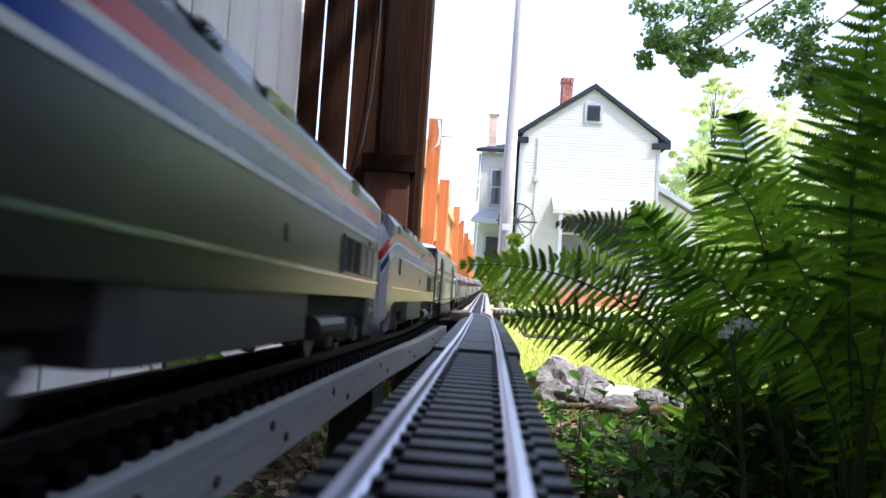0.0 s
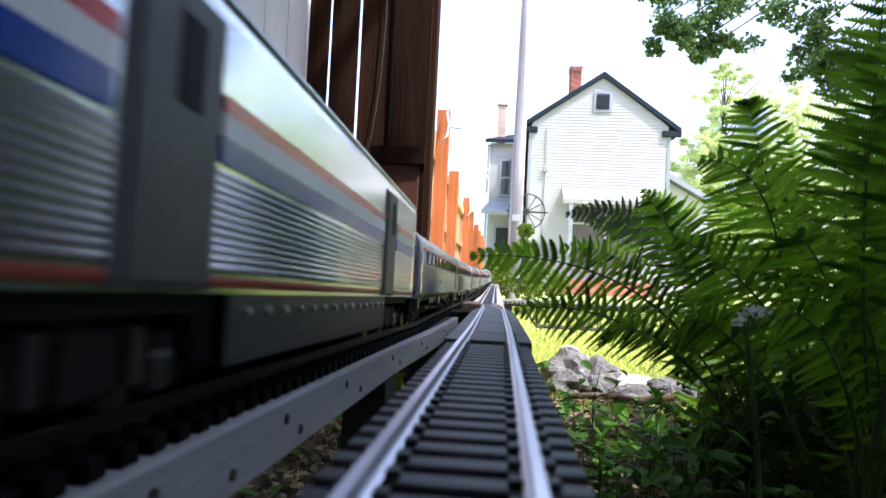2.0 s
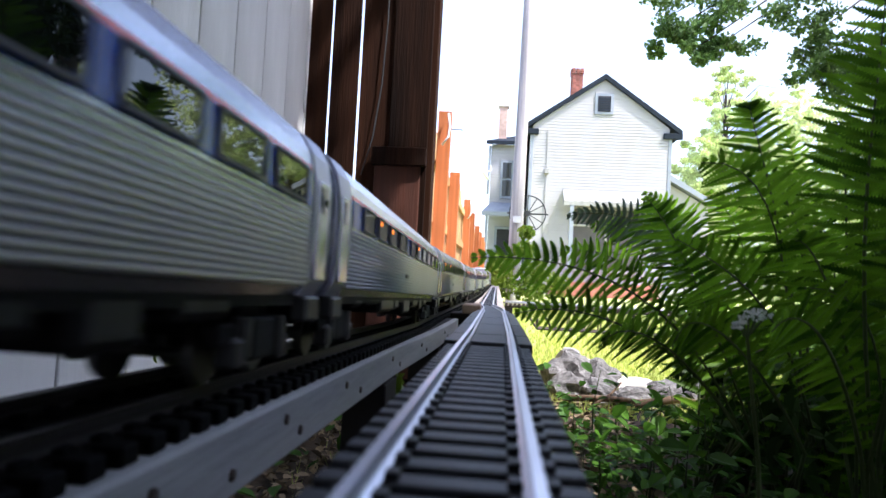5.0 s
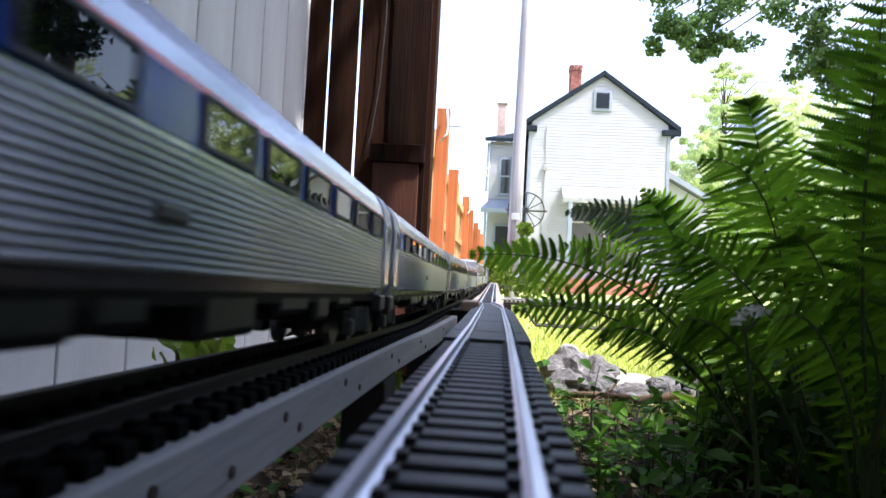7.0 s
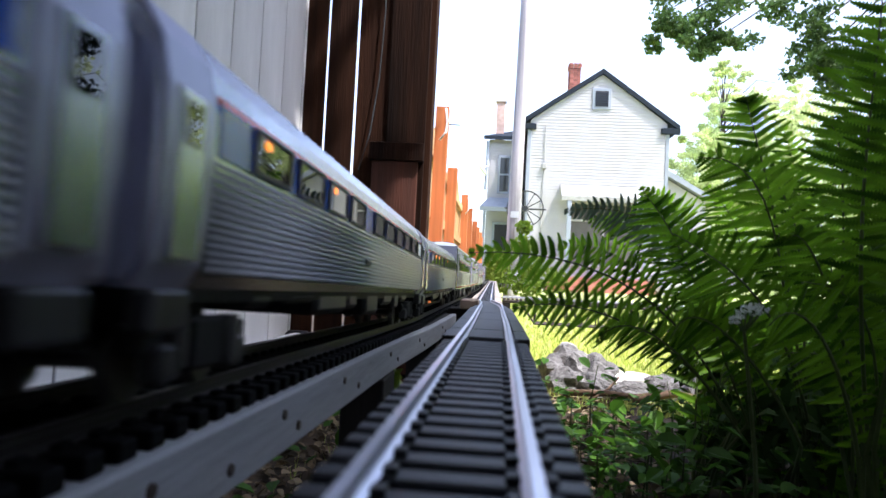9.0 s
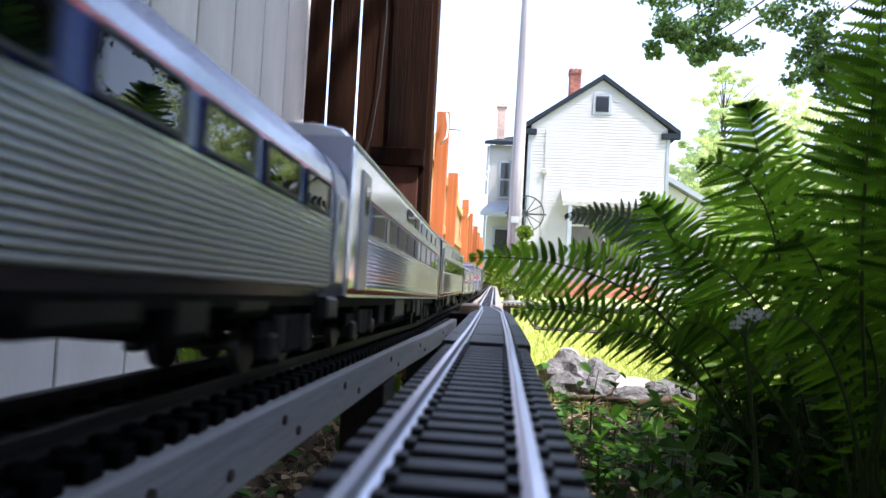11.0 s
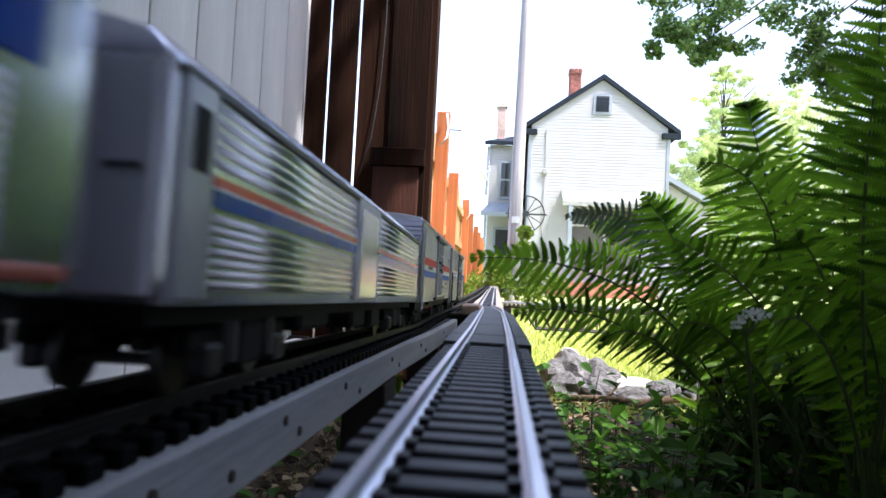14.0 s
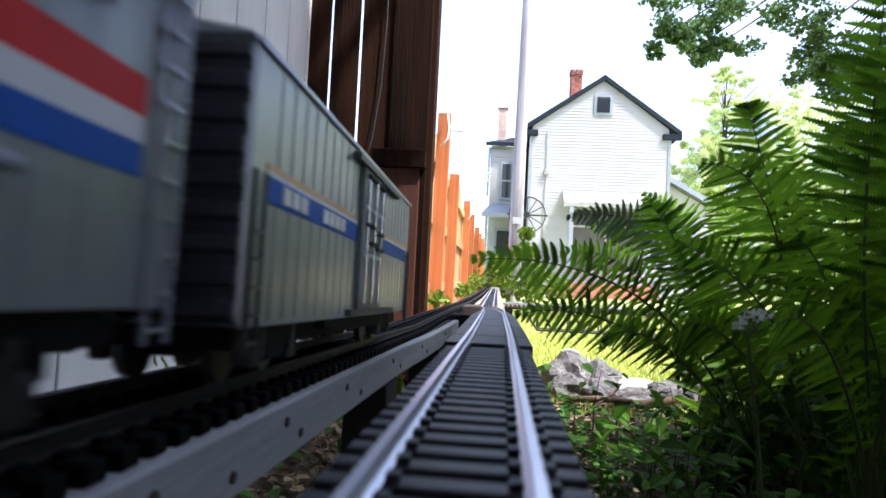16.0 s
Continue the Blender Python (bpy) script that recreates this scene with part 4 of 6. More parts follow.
    loft(bm, [[(0.046, -0.004, 0.045), (0.044, -0.012, 0.006), (-0.044, -0.012, 0.006), (-0.046, -0.004, 0.045)], [(0.048, 0.03, 0.045), (0.048, 0.03, 0.006), (-0.048, 0.03, 0.006), (-0.048, 0.03, 0.045)]])
    part("pilot", bm, M_SILVER, car)
    for x in (-0.030, 0.030):
        bm = bmesh.new()
        bmesh.ops.create_cone(bm, cap_ends=True, segments=14, radius1=0.0048, radius2=0.0042, depth=0.004, matrix=pose(x, -0.0025, 0.0835, 90, 0, 0))
        part("headlight", bm, M_HEADLAMP, car, "glowing white headlight")
        bm = bmesh.new()
        bmesh.ops.create_cone(bm, cap_ends=True, segments=12, radius1=0.0036, radius2=0.0032, depth=0.004, matrix=pose(x * 0.95, 0.003, 0.108, 90, 0, 0))
        part("marker_light", bm, M_REDLAMP, car, "glowing red marker light")
    for y in (0.062, 0.705):
        for s in (-1, 1):
            bm = bmesh.new()
            for e in (-0.0115, 0.0095):
                box(bm, s * 0.050 - 0.003, s * 0.050 + 0.003, y + e, y + e + 0.002, 0.014, 0.062)
            for z in (0.015, 0.027, 0.039, 0.051):
                box(bm, s * 0.050 - 0.003, s * 0.050 + 0.003, y - 0.0095, y + 0.0095, z, z + 0.002)
            part("ladder", bm, M_SILVER, car)
    truck(car, 0.145, 0.105, M_TANK)
    truck(car, 0.620, 0.105, M_TANK)
    coupler(car, -0.004, -1)
    coupler(car, L, 1)
    bm = bmesh.new()
    box(bm, -0.046, 0.046, 0.03, L - 0.01, 0.036, 0.0525)
    part("underframe", bm, M_BLACK, car)
    return car


AMFLEET = ((0.047, 0.046), (0.0525, 0.055), (0.0545, 0.075), (0.0550, 0.095), (0.0545, 0.117), (0.0515, 0.133), (0.044, 0.145), (0.030, 0.152), (0.0, 0.155))


def make_coach(variant):
    car = thing("model_passenger_car", "fluted silver model passenger coach with a blue window band", "model train", group="train vehicles")
    L = 0.846
    shell(car, AMFLEET, 0.005, L - 0.005, M_SILVER)
    ribs(car, 0.0548, 0.045, L - 0.045, 0.052, 0.098, 14, M_DULLRIB)
    bm = bmesh.new()
    for s in (-1, 1):
        for i in range(9):
            a = 0.20 + i * 0.13
            x, z = s * 0.0475 * math.cos(a), 0.119 + 0.0365 * math.sin(a)
            box(bm, x - 0.0008, x + 0.0008, 0.05, L - 0.05, z - 0.0008, z + 0.0008)
    part("roof_fluting", bm, M_ROOFSILVER, car)
    bm = bmesh.new()
    for s in (-1, 1):
        loft(bm, [[(s * 0.0542, y, 0.0995), (s * 0.0558, y, 0.0995), (s * 0.0552, y, 0.1205), (s * 0.0535, y, 0.1205)] for y in (0.05, L - 0.05)])
    part("window_band", bm, M_BLUE, car, "blue band behind the windows")
    bm = bmesh.new()
    for s in (-1, 1):
        loft(bm, [[(s * 0.0532, y, 0.1208), (s * 0.0550, y, 0.1208), (s * 0.0543, y, 0.1240), (s * 0.0525, y, 0.1240)] for y in (0.05, L - 0.05)])
    part("stripe", bm, M_RED, car)
    for i in range(10):
        y = 0.088 + 0.068 * i + (0.031 if i > 3 else 0) + (0.022 if variant == 2 else 0)
        window(car, 0.0545, y, y + 0.050, 0.1015, 0.1190, proud=0.0019, frame_material=M_DARKGREY)
        if i in ((1, 2, 5), (0, 2), (3, 4))[variant]:
            bm = bmesh.new()
            bmesh.ops.create_cone(bm, cap_ends=True, segments=12, radius1=0.0026, radius2=0.0022, depth=0.001, matrix=pose(0.0566, y + 0.014, 0.1155, 0, 90, 0))
            part("reading_lamp", bm, M_AMBER, car, "glowing amber lamp in a window")
    # end vestibules, smooth grey
    for y0, y1 in ((0.0055, 0.043), (L - 0.043, L - 0.0055)):
        bm = bmesh.new()
        prof = [(x + 0.0012, z) for x, z in AMFLEET[:-1]] + [(0.0, 0.1562)]
        ring = prof + [(-x, z) for x, z in reversed(prof) if x > 1e-6]
        loft(bm, [[(x, y, z) for x, z in ring] for y in (y0, y1)])
        v = part("vestibule", bm, M_VESTIBULE, car, "smooth grey-blue vestibule end")
        d = flank("door", M_SILVER, v, (0.0562, y0 + 0.008, y1 - 0.008, 0.056, 0.118, 0.0006, 0.001))
        flank("door_window", M_TRAINGLASS, d, (0.057, y0 + 0.0125, y1 - 0.0125, 0.098, 0.114, 0.0006))
        for s in (-1, 1):
            bm = bmesh.new()
            box(bm, s * 0.049 - 0.005, s * 0.049 + 0.005, y0 + 0.004, y1 - 0.004, 0.030, 0.046, 0.002)
            part("step_well", bm, M_TRUCKGREY, v)
    flank("vent", M_DARKGREY, car, (0.0553, 0.362, 0.384, 0.070, 0.076, 0.0014, 0.001))
    diaphragm(car, L, 0.040, 0.046, 0.138, M_VESTIBULE)
    for y0, y1, low in ((0.118, 0.156, 0.036), (0.183, 0.246, 0.038), (0.247, 0.343, 0.029), (0.344, 0.384, 0.031), (0.422, 0.490, 0.024),
                        (0.520, 0.585, 0.032), (0.600, 0.640, 0.026), (0.660, 0.715, 0.034)):
        bm = bmesh.new()
        box(bm, -0.045, 0.045, y0, y1, low, 0.047, 0.003)
        q = part("equipment_box", bm, M_BLACK, car)
        bm = bmesh.new()
        box(bm, 0.0450, 0.0462, y0 + 0.006, y1 - 0.006, low + 0.004, 0.043, 0.0005)
        part("hatch", bm, M_TRUCKGREY, q)
    bm = bmesh.new()
    box(bm, -0.046, 0.046, 0.01, L - 0.01, 0.040, 0.048)
    part("underframe", bm, M_BLACK, car)
    truck(car, 0.080, 0.066)
    truck(car, L - 0.080, 0.066)
    coupler(car, 0, -1)
    coupler(car, L, 1)
    return car


TALL = ((0.0535, 0.046), (0.0545, 0.06), (0.0545, 0.158), (0.0515, 0.170), (0.043, 0.178), (0.025, 0.182), (0.0, 0.183))


def make_tall(kind):
    """A high car: the windowless one behind the locomotives, or a double-deck coach."""
    baggage = kind == "transition"
    label = "tall silver model baggage car with red, white and blue stripes" if baggage else "double-deck fluted silver model coach with a blue window band"
    car = thing("model_passenger_car", label, "model train", group="train vehicles")
    L = 0.830 if baggage else 0.815
    shell(car, TALL, 0.0, L, M_MIRROR)
    ribs(car, 0.0545, 0.03, L - 0.03, 0.055, 0.097, 12)
    ribs(car, 0.0545, 0.004, L - 0.004, 0.0485, 0.0535, 1, M_REDDULL)
    bm = bmesh.new()
    for s in (-1, 1):
        tube(bm, [(s * 0.0522, 0.002, 0.1675), (s * 0.0522, L - 0.002, 0.1675)], 0.0022, 8)
    part("roof_edge", bm, M_ROOFSILVER, car)
    if baggage:
        for z0, z1, m in ((0.120, 0.127, M_RED), (0.110, 0.120, M_WHITE), (0.099, 0.110, M_BLUE)):
            for y0, y1 in ((0.03, 0.112), (0.188, 0.576), (0.658, L - 0.03)):
                stripe(car, 0.0545, y0, y1, z0, z1, m)
        for y in (0.150, 0.617):
            d = flank("door_recess", M_DARKGREY, car, (0.0545, y - 0.034, y + 0.034, 0.047, 0.155, 0.0014, 0.001))
            dd = flank("door", M_DARKGREY, d, (0.0558, y - 0.028, y + 0.026, 0.049, 0.150, 0.0012, 0.001))
            flank("door_window", M_BLACK, dd, (0.0568, y - 0.004, y + 0.014, 0.112, 0.144, 0.0008))
        flank("skirt", M_SKIRT, car, (0.0505, 0.215, 0.620, 0.014, 0.047, 0.0015, 0.001), "dark blue-grey skirt")
        for i in range(14):
            bm = bmesh.new()
            bmesh.ops.create_cone(bm, cap_ends=True, segments=10, radius1=0.003, radius2=0.0022, depth=0.003, matrix=pose(0.0525, 0.235 + i * 0.028, 0.038, 0, 90, 0))
            part("rivet", bm, M_SILVER, car)
    else:
        for z0, z1, m in ((0.0985, 0.1010, M_ROOFSILVER), (0.1295, 0.1320, M_REDDULL)):
            stripe(car, 0.0545, 0.05, L - 0.05, z0, z1, m, 0.0009)
        stripe(car, 0.0545, 0.070, L - 0.02, 0.1012, 0.1292, M_BLUE, 0.0009)
        for i in range(9):
            window(car, 0.0545, 0.080 + 0.078 * i, 0.144 + 0.078 * i, 0.1030, 0.1275, proud=0.0017)
        for i in range(6):
            window(car, 0.0535, 0.314 + 0.078 * i, 0.369 + 0.078 * i, 0.1430, 0.1590, proud=0.0022)
        d = flank("door", M_VESTIBULE, car, (0.0545, 0.028, 0.064, 0.052, 0.152, 0.0016, 0.001))
        flank("door_window", M_TRAINGLASS, d, (0.056, 0.040, 0.056, 0.115, 0.140, 0.0008))
    bm = bmesh.new()
    box(bm, -0.052, 0.052, -0.004, 0.001, 0.047, 0.172, 0.001)
    part("end_wall", bm, M_DARKGREY if baggage else M_VESTIBULE, car)
    diaphragm(car, L, 0.030, 0.060, 0.150, M_DARKGREY)
    if baggage:
        bm = bmesh.new()
        bmesh.ops.create_cone(bm, cap_ends=True, segments=12, radius1=0.005, radius2=0.0045, depth=0.005, matrix=pose(0.044, -0.006, 0.142, 90, 0, 0))
        part("marker_light", bm, M_REDLAMP, car, "glowing red marker light")
    bm = bmesh.new()
    box(bm, -0.018, 0.018, 0.03, L - 0.03, 0.012, 0.046, 0.002)
    part("centre_sill", bm, M_BLACK, car)
    if not baggage:
        for y0, y1, x in ((0.30, 0.385, 0.0), (0.475, 0.492, 0.002), (0.515, 0.560, 0.002), (0.565, 0.578, 0.004)):
            flank("tank", M_TANK, car, (0.047, y0, y1, 0.018 if y0 > 0.5 else 0.024, 0.045, x, 0.002), "dull grey tank under the floor")
    underfloor(car, L, 0.046, 31, 0.014)
    truck(car, 0.13)
    truck(car, L - 0.13)
    coupler(car, -0.004, -1)
    coupler(car, L, 1)
    return car


VIEW = ((0.0535, 0.042), (0.0545, 0.05), (0.0545, 0.124), (0.0520, 0.132), (0.044, 0.140), (0.025, 0.145), (0.0, 0.146))


def make_baggage():
    car = thing("model_passenger_car", "fluted silver model baggage car with red and blue stripes", "model train", group="train vehicles")
    L = 0.735
    shell(car, VIEW, 0.0, L, M_SILVER)
    for y0, y1 in ((0.036, 0.305), (0.400, L - 0.012)):
        ribs(car, 0.0545, y0, y1, 0.048, 0.079, 7)
        ribs(car, 0.0545, y0, y1, 0.0965, 0.124, 5)
        for z0, z1, m in ((0.0892, 0.0935, M_RED), (0.0882, 0.0892, M_WHITE), (0.0812, 0.0882, M_BLUE)):
            stripe(car, 0.0545, y0, y1, z0, z1, m)
    f = flank("door_frame", M_VESTIBULE, car, (0.0545, 0.306, 0.399, 0.044, 0.128, 0.0022, 0.001))
    flank("sliding_door", M_SILVER, f, (0.0562, 0.318, 0.388, 0.046, 0.120, 0.0014, 0.001))
    d = flank("end_door", M_VESTIBULE, car, (0.0545, 0.006, 0.033, 0.044, 0.126, 0.0018, 0.001))
    flank("door_window", M_BLACK, d, (0.056, 0.014, 0.026, 0.092, 0.116, 0.0012))
    bm = bmesh.new()
    for s in (-1, 1):
        for i in range(7):
            a = 0.25 + i * 0.16
            x, z = s * 0.049 * math.cos(a * 0.9), 0.129 + 0.0165 * math.sin(a)
            box(bm, x - 0.001, x + 0.001, 0.01, L - 0.01, z - 0.001, z + 0.001)
    part("roof_fluting", bm, M_ROOFSILVER, car)
    flank("gutter", M_DARKGREY, car, (0.0530, 0.004, L - 0.004, 0.1250, 0.1285, 0.0035))
    bm = bmesh.new()
    box(bm, -0.051, 0.051, -0.004, 0.001, 0.045, 0.128, 0.001)
    end = part("end_wall", bm, M_ENDGREY, car, "pale lavender-grey end wall")
    bm = bmesh.new()
    box(bm, 0.034, 0.048, -0.0065, -0.004, 0.088, 0.0905, 0.0005)
    part("grab_iron", bm, M_DARKGREY, end)
    diaphragm(car, L, 0.030, 0.050, 0.128, M_ENDGREY)
    underfloor(car, L, 0.042, 44, 0.016)
    truck(car, 0.12)
    truck(car, L - 0.12)
    coupler(car, 0, -1)
    coupler(car, L, 1)
    return car


def make_boxcar(kind):
    big = kind == "express"
    L, top, sill = (0.605, 0.178, 0.042) if big else (0.530, 0.175, 0.032)
    label = "grey model express boxcar with bold red, white and blue stripes" if big else "grey ribbed model boxcar with a blue stripe and dark end"
    car = thing("model_boxcar", label, "model train", group="train vehicles")
    w = 0.0545
    shell(car, ((w, sill), (w, top - 0.010), (w - 0.004, top - 0.005), (0.02, top), (0.0, top + 0.001)), 0, L, M_GREYBODY)
    bm = bmesh.new()
    for s in (-1, 1):
        box(bm, s * w - 0.002, s * w + 0.002, 0, L, top - 0.012, top - 0.009)
    part("roof_edge", bm, M_VESTIBULE, car)
    end = M_VESTIBULE if big else M_DARKGREY
    for e, y in ((-1, 0.0), (1, L)):
        bm = bmesh.new()
        rows = [(sill + 0.001, 0.001)]
        for i in range(9):
            z = sill + 0.008 + i * (top - sill - 0.024) / 8
            rows += [(z - 0.0050, 0.001), (z - 0.0030, 0.0048), (z + 0.0030, 0.0048), (z + 0.0050, 0.001)]
        rows.append((top - 0.008, 0.001))
        loft(bm, [[(x, y + e * d, z) for z, d in rows] + [(x, y - e * 0.001, top - 0.008), (x, y - e * 0.001, sill + 0.001)] for x in (-w + 0.002, w - 0.002)])
        part("end_wall", bm, end, car)
        for s in (-1, 1):
            bm = bmesh.new()
            yy = y - e * 0.010
            for d in (-0.007, 0.007):
                box(bm, s * w - 0.001 + s * 0.002, s * w + 0.001 + s * 0.002, yy + d - 0.0007, yy + d + 0.0007, sill - 0.012, top - (0.02 if big else 0.07))
            for i in range(10 if big else 5):
                z = sill - 0.008 + i * (0.0125 if big else 0.013)
                box(bm, s * w - 0.001 + s * 0.002, s * w + 0.001 + s * 0.002, yy - 0.0075, yy + 0.0075, z, z + 0.0015)
            part("ladder", bm, end, car)
    dy0, dy1 = (0.246, 0.348) if big else (0.235, 0.335)
    if big:
        for z0, z1, m in ((0.1020, 0.1147, M_REDSATIN), (0.0935, 0.1020, M_WHITESATIN), (0.0830, 0.0935, M_BLUESATIN)):
            stripe(car, w, 0.024, dy0 - 0.004, z0, z1, m, 0.0006)
            stripe(car, w, dy1 + 0.004, L - 0.024, z0, z1, m, 0.0006)
        for i in range(11):
            y = 0.045 + i * 0.0215 if i < 9 else 0.36 + (i - 9) * 0.0215
            flank("side_seam", M_GREYBODY, car, (w, y, y + 0.0012, sill + 0.003, top - 0.013, 0.0004))
        for i in range(9):
            y = 0.403 + i * 0.0215
            flank("side_seam", M_GREYBODY, car, (w, y, y + 0.0012, sill + 0.003, top - 0.013, 0.0004))
        for y, z in ((0.535, 0.128), (0.505, 0.074)):
            flank("grab_iron", M_VESTIBULE, car, (w, y, y + 0.022, z, z + 0.004, 0.004, 0.001))
        bm = bmesh.new()
        for i in range(6):
            side_box(bm, w, 0.10 + i * 0.013, 0.109 + i * 0.013, 0.0965, 0.1020, 0.0009)
        part("lettering_bars", bm, M_DARKGREY, car, "small dark unreadable lettering")
        bm = bmesh.new()
        for i in range(5):
            side_box(bm, w, 0.40 + i * 0.009, 0.406 + i * 0.009, 0.066, 0.069, 0.0009)
        part("lettering_bars", bm, M_DARKGREY, car)
    else:
        for y0, y1 in ((0.022, dy0 - 0.004), (dy1 + 0.004, L - 0.02)):
            for z0, z1, m in ((0.1080, 0.1115, M_ORANGE), (0.1055, 0.1080, M_WHITESATIN), (0.092, 0.1055, M_BLUESATIN)):
                stripe(car, w, y0, y1, z0, z1, m, 0.0006)
            y = y0 + 0.016
            while y < y1:
                flank("side_rib", M_GREYBODY, car, (w, y - 0.0012, y + 0.0012, sill + 0.003, top - 0.013, 0.0005))
                y += 0.0215
        bm = bmesh.new()
        for y0, n in ((0.045, 3), (0.125, 4)):
            for i in range(n):
                side_box(bm, w, y0 + i * 0.0155, y0 + 0.0125 + i * 0.0155, 0.0945, 0.1035, 0.0016)
        part("lettering_bars", bm, M_WHITE, car, "white unreadable lettering")
    d = flank("sliding_door", M_GREYBODY if big else M_DOORGREY, car, (w, dy0, dy1, sill + 0.006, top - 0.020, 0.0035, 0.001))
    for a in (0.18, 0.5, 0.82):
        yy = dy0 + (dy1 - dy0) * a
        flank("lock_rod", M_SILVER if not big else M_VESTIBULE, d, (w + 0.0035, yy - 0.0022, yy + 0.0022, sill + 0.010, top - 0.024, 0.002, 0.0006))
    for z in (0.35, 0.62):
        zz = sill + (top - sill) * z
        flank("door_rib", M_VESTIBULE, d, (w + 0.0035, dy0 + 0.008, dy1 - 0.008, zz, zz + 0.003, 0.0016))
    for a, z in ((0.12, 0.80), (0.56, 0.80), (0.14, 0.52), (0.58, 0.50), (0.30, 0.42), (0.60, 0.40)):
        yy, zz = dy0 + (dy1 - dy0) * a, sill + (top - sill) * z
        flank("latch_bar", M_BLACK, d, (w + 0.0035, yy, yy + 0.030, zz, zz + 0.0035, 0.0032, 0.0006))
    flank("door_track", M_DARKGREY, car, (w, dy0 - 0.03, dy1 + 0.075, top - 0.021, top - 0.016, 0.006))
    flank("door_track", M_DARKGREY, car, (w, dy0 - 0.03, dy1 + 0.075, sill + 0.001, sill + 0.006, 0.005))
    bm = bmesh.new()
    box(bm, -0.045, 0.045, 0.02, L - 0.02, sill - 0.012, sill + 0.001)
    box(bm, -0.052, 0.052, 0.16, L - 0.16, sill - 0.006, sill + 0.0005)
    part("underframe", bm, M_BLACK, car)
    truck(car, 0.085, 0.062)
    truck(car, L - 0.085, 0.062)
    coupler(car, -0.004, -1)
    coupler(car, L + 0.004, 1)
    return car


M_TRUCKGREY = mat("worn_truck_metal", (0.022, 0.022, 0.024), 0.45, 0.4, 0.3, 80)
M_TANK = mat("dull_grey_tank", (0.05, 0.052, 0.058), 0.5, 0.3, 0.25, 60)
M_INTAKE = mat("bright_intake_grille", (0.30, 0.33, 0.42), 0.35, 0.6, 0.25, 300, 0.5, 500)
M_ENDGREY = mat("lavender_grey_end", (0.46, 0.46, 0.54), 0.5, 0.0, 0.15, 30)
M_VESTIBULE = mat("grey_blue_vestibule", (0.34, 0.34, 0.44), 0.35, 0.5, 0.15, 30)
M_REDDULL = mat("dull_red_sill", (0.26, 0.05, 0.03), 0.5, 0.1, 0.2, 40)
M_ORANGE = mat("faded_orange_line", (0.55, 0.30, 0.16), 0.4, 0, 0.1, 40)
M_DOORGREY = mat("dark_grey_door", (0.10, 0.105, 0.11), 0.45, 0.3, 0.2, 40)

# vehicles from head to tail: the distance of each front from the third one's, and its length
loco = make_loco()
coach, coach_b, lead_coach = make_coach(0), make_coach(1), make_coach(2)
tall = make_tall("double_deck")
TRAIN = [(loco, -1.54, 0.725), (copy_thing(loco, Matrix()), -0.77, 0.725), (make_tall("transition"), 0.0, 0.830)]
for i in range(7):
    one = (lead_coach, coach_b, coach)[i] if i < 3 else copy_thing((coach, coach_b)[i % 2], Matrix())
    TRAIN.append((one, 0.89 + 0.86 * i, 0.846))
TRAIN += [(tall, 6.91, 0.815), (copy_thing(tall, Matrix()), 7.78, 0.815), (make_baggage(), 8.64, 0.735),
          (make_boxcar("express"), 9.42, 0.605), (make_boxcar("plain"), 10.09, 0.530)]

# when the front of each vehicle passes y = 0.36 m
PASS = ((0.50, -0.79), (1.585, 0.0), (2.835, 0.89), (3.975, 1.75), (5.11, 2.61), (6.25, 3.47), (7.50, 4.33), (8.77, 5.19),
        (10.02, 6.05), (11.19, 6.91), (12.51, 7.78), (13.79, 8.64), (14.90, 9.42), (15.885, 10.09))


def travelled(t):
    ts, ss = [p[0] for p in PASS], [p[1] for p in PASS]
    if t < ts[0]:
        return ss[0] + (t - ts[0]) * 0.71
    if t > ts[-1]:
        return ss[-1] + (t - ts[-1]) * 0.67
    return float(np.interp(t, ts, ss))


def motions():
    for car, offset, length in TRAIN:
        rows = []
        for i in range(33):
            t = i * 0.5
            front = 0.36 + offset - travelled(t)
            a, b = front + 0.12, front + length - 0.12
            pa, pb = Vector((left_x(a), a, left_rail_z(a))), Vector((left_x(b), b, left_rail_z(b)))
            d = (pb - pa).normalized()
            o = pa - d * 0.12
            rows.append((t, pose(o.x, o.y, o.z, math.degrees(math.asin(d.z)), 0, -math.degrees(math.atan2(d.x, d.y)))))
        walk(car, rows)
# ---- plants ----
def bezier(a, b, c, d, t):
    s = 1 - t
    return a * s ** 3 + b * 3 * s * s * t + c * 3 * s * t * t + d * t ** 3


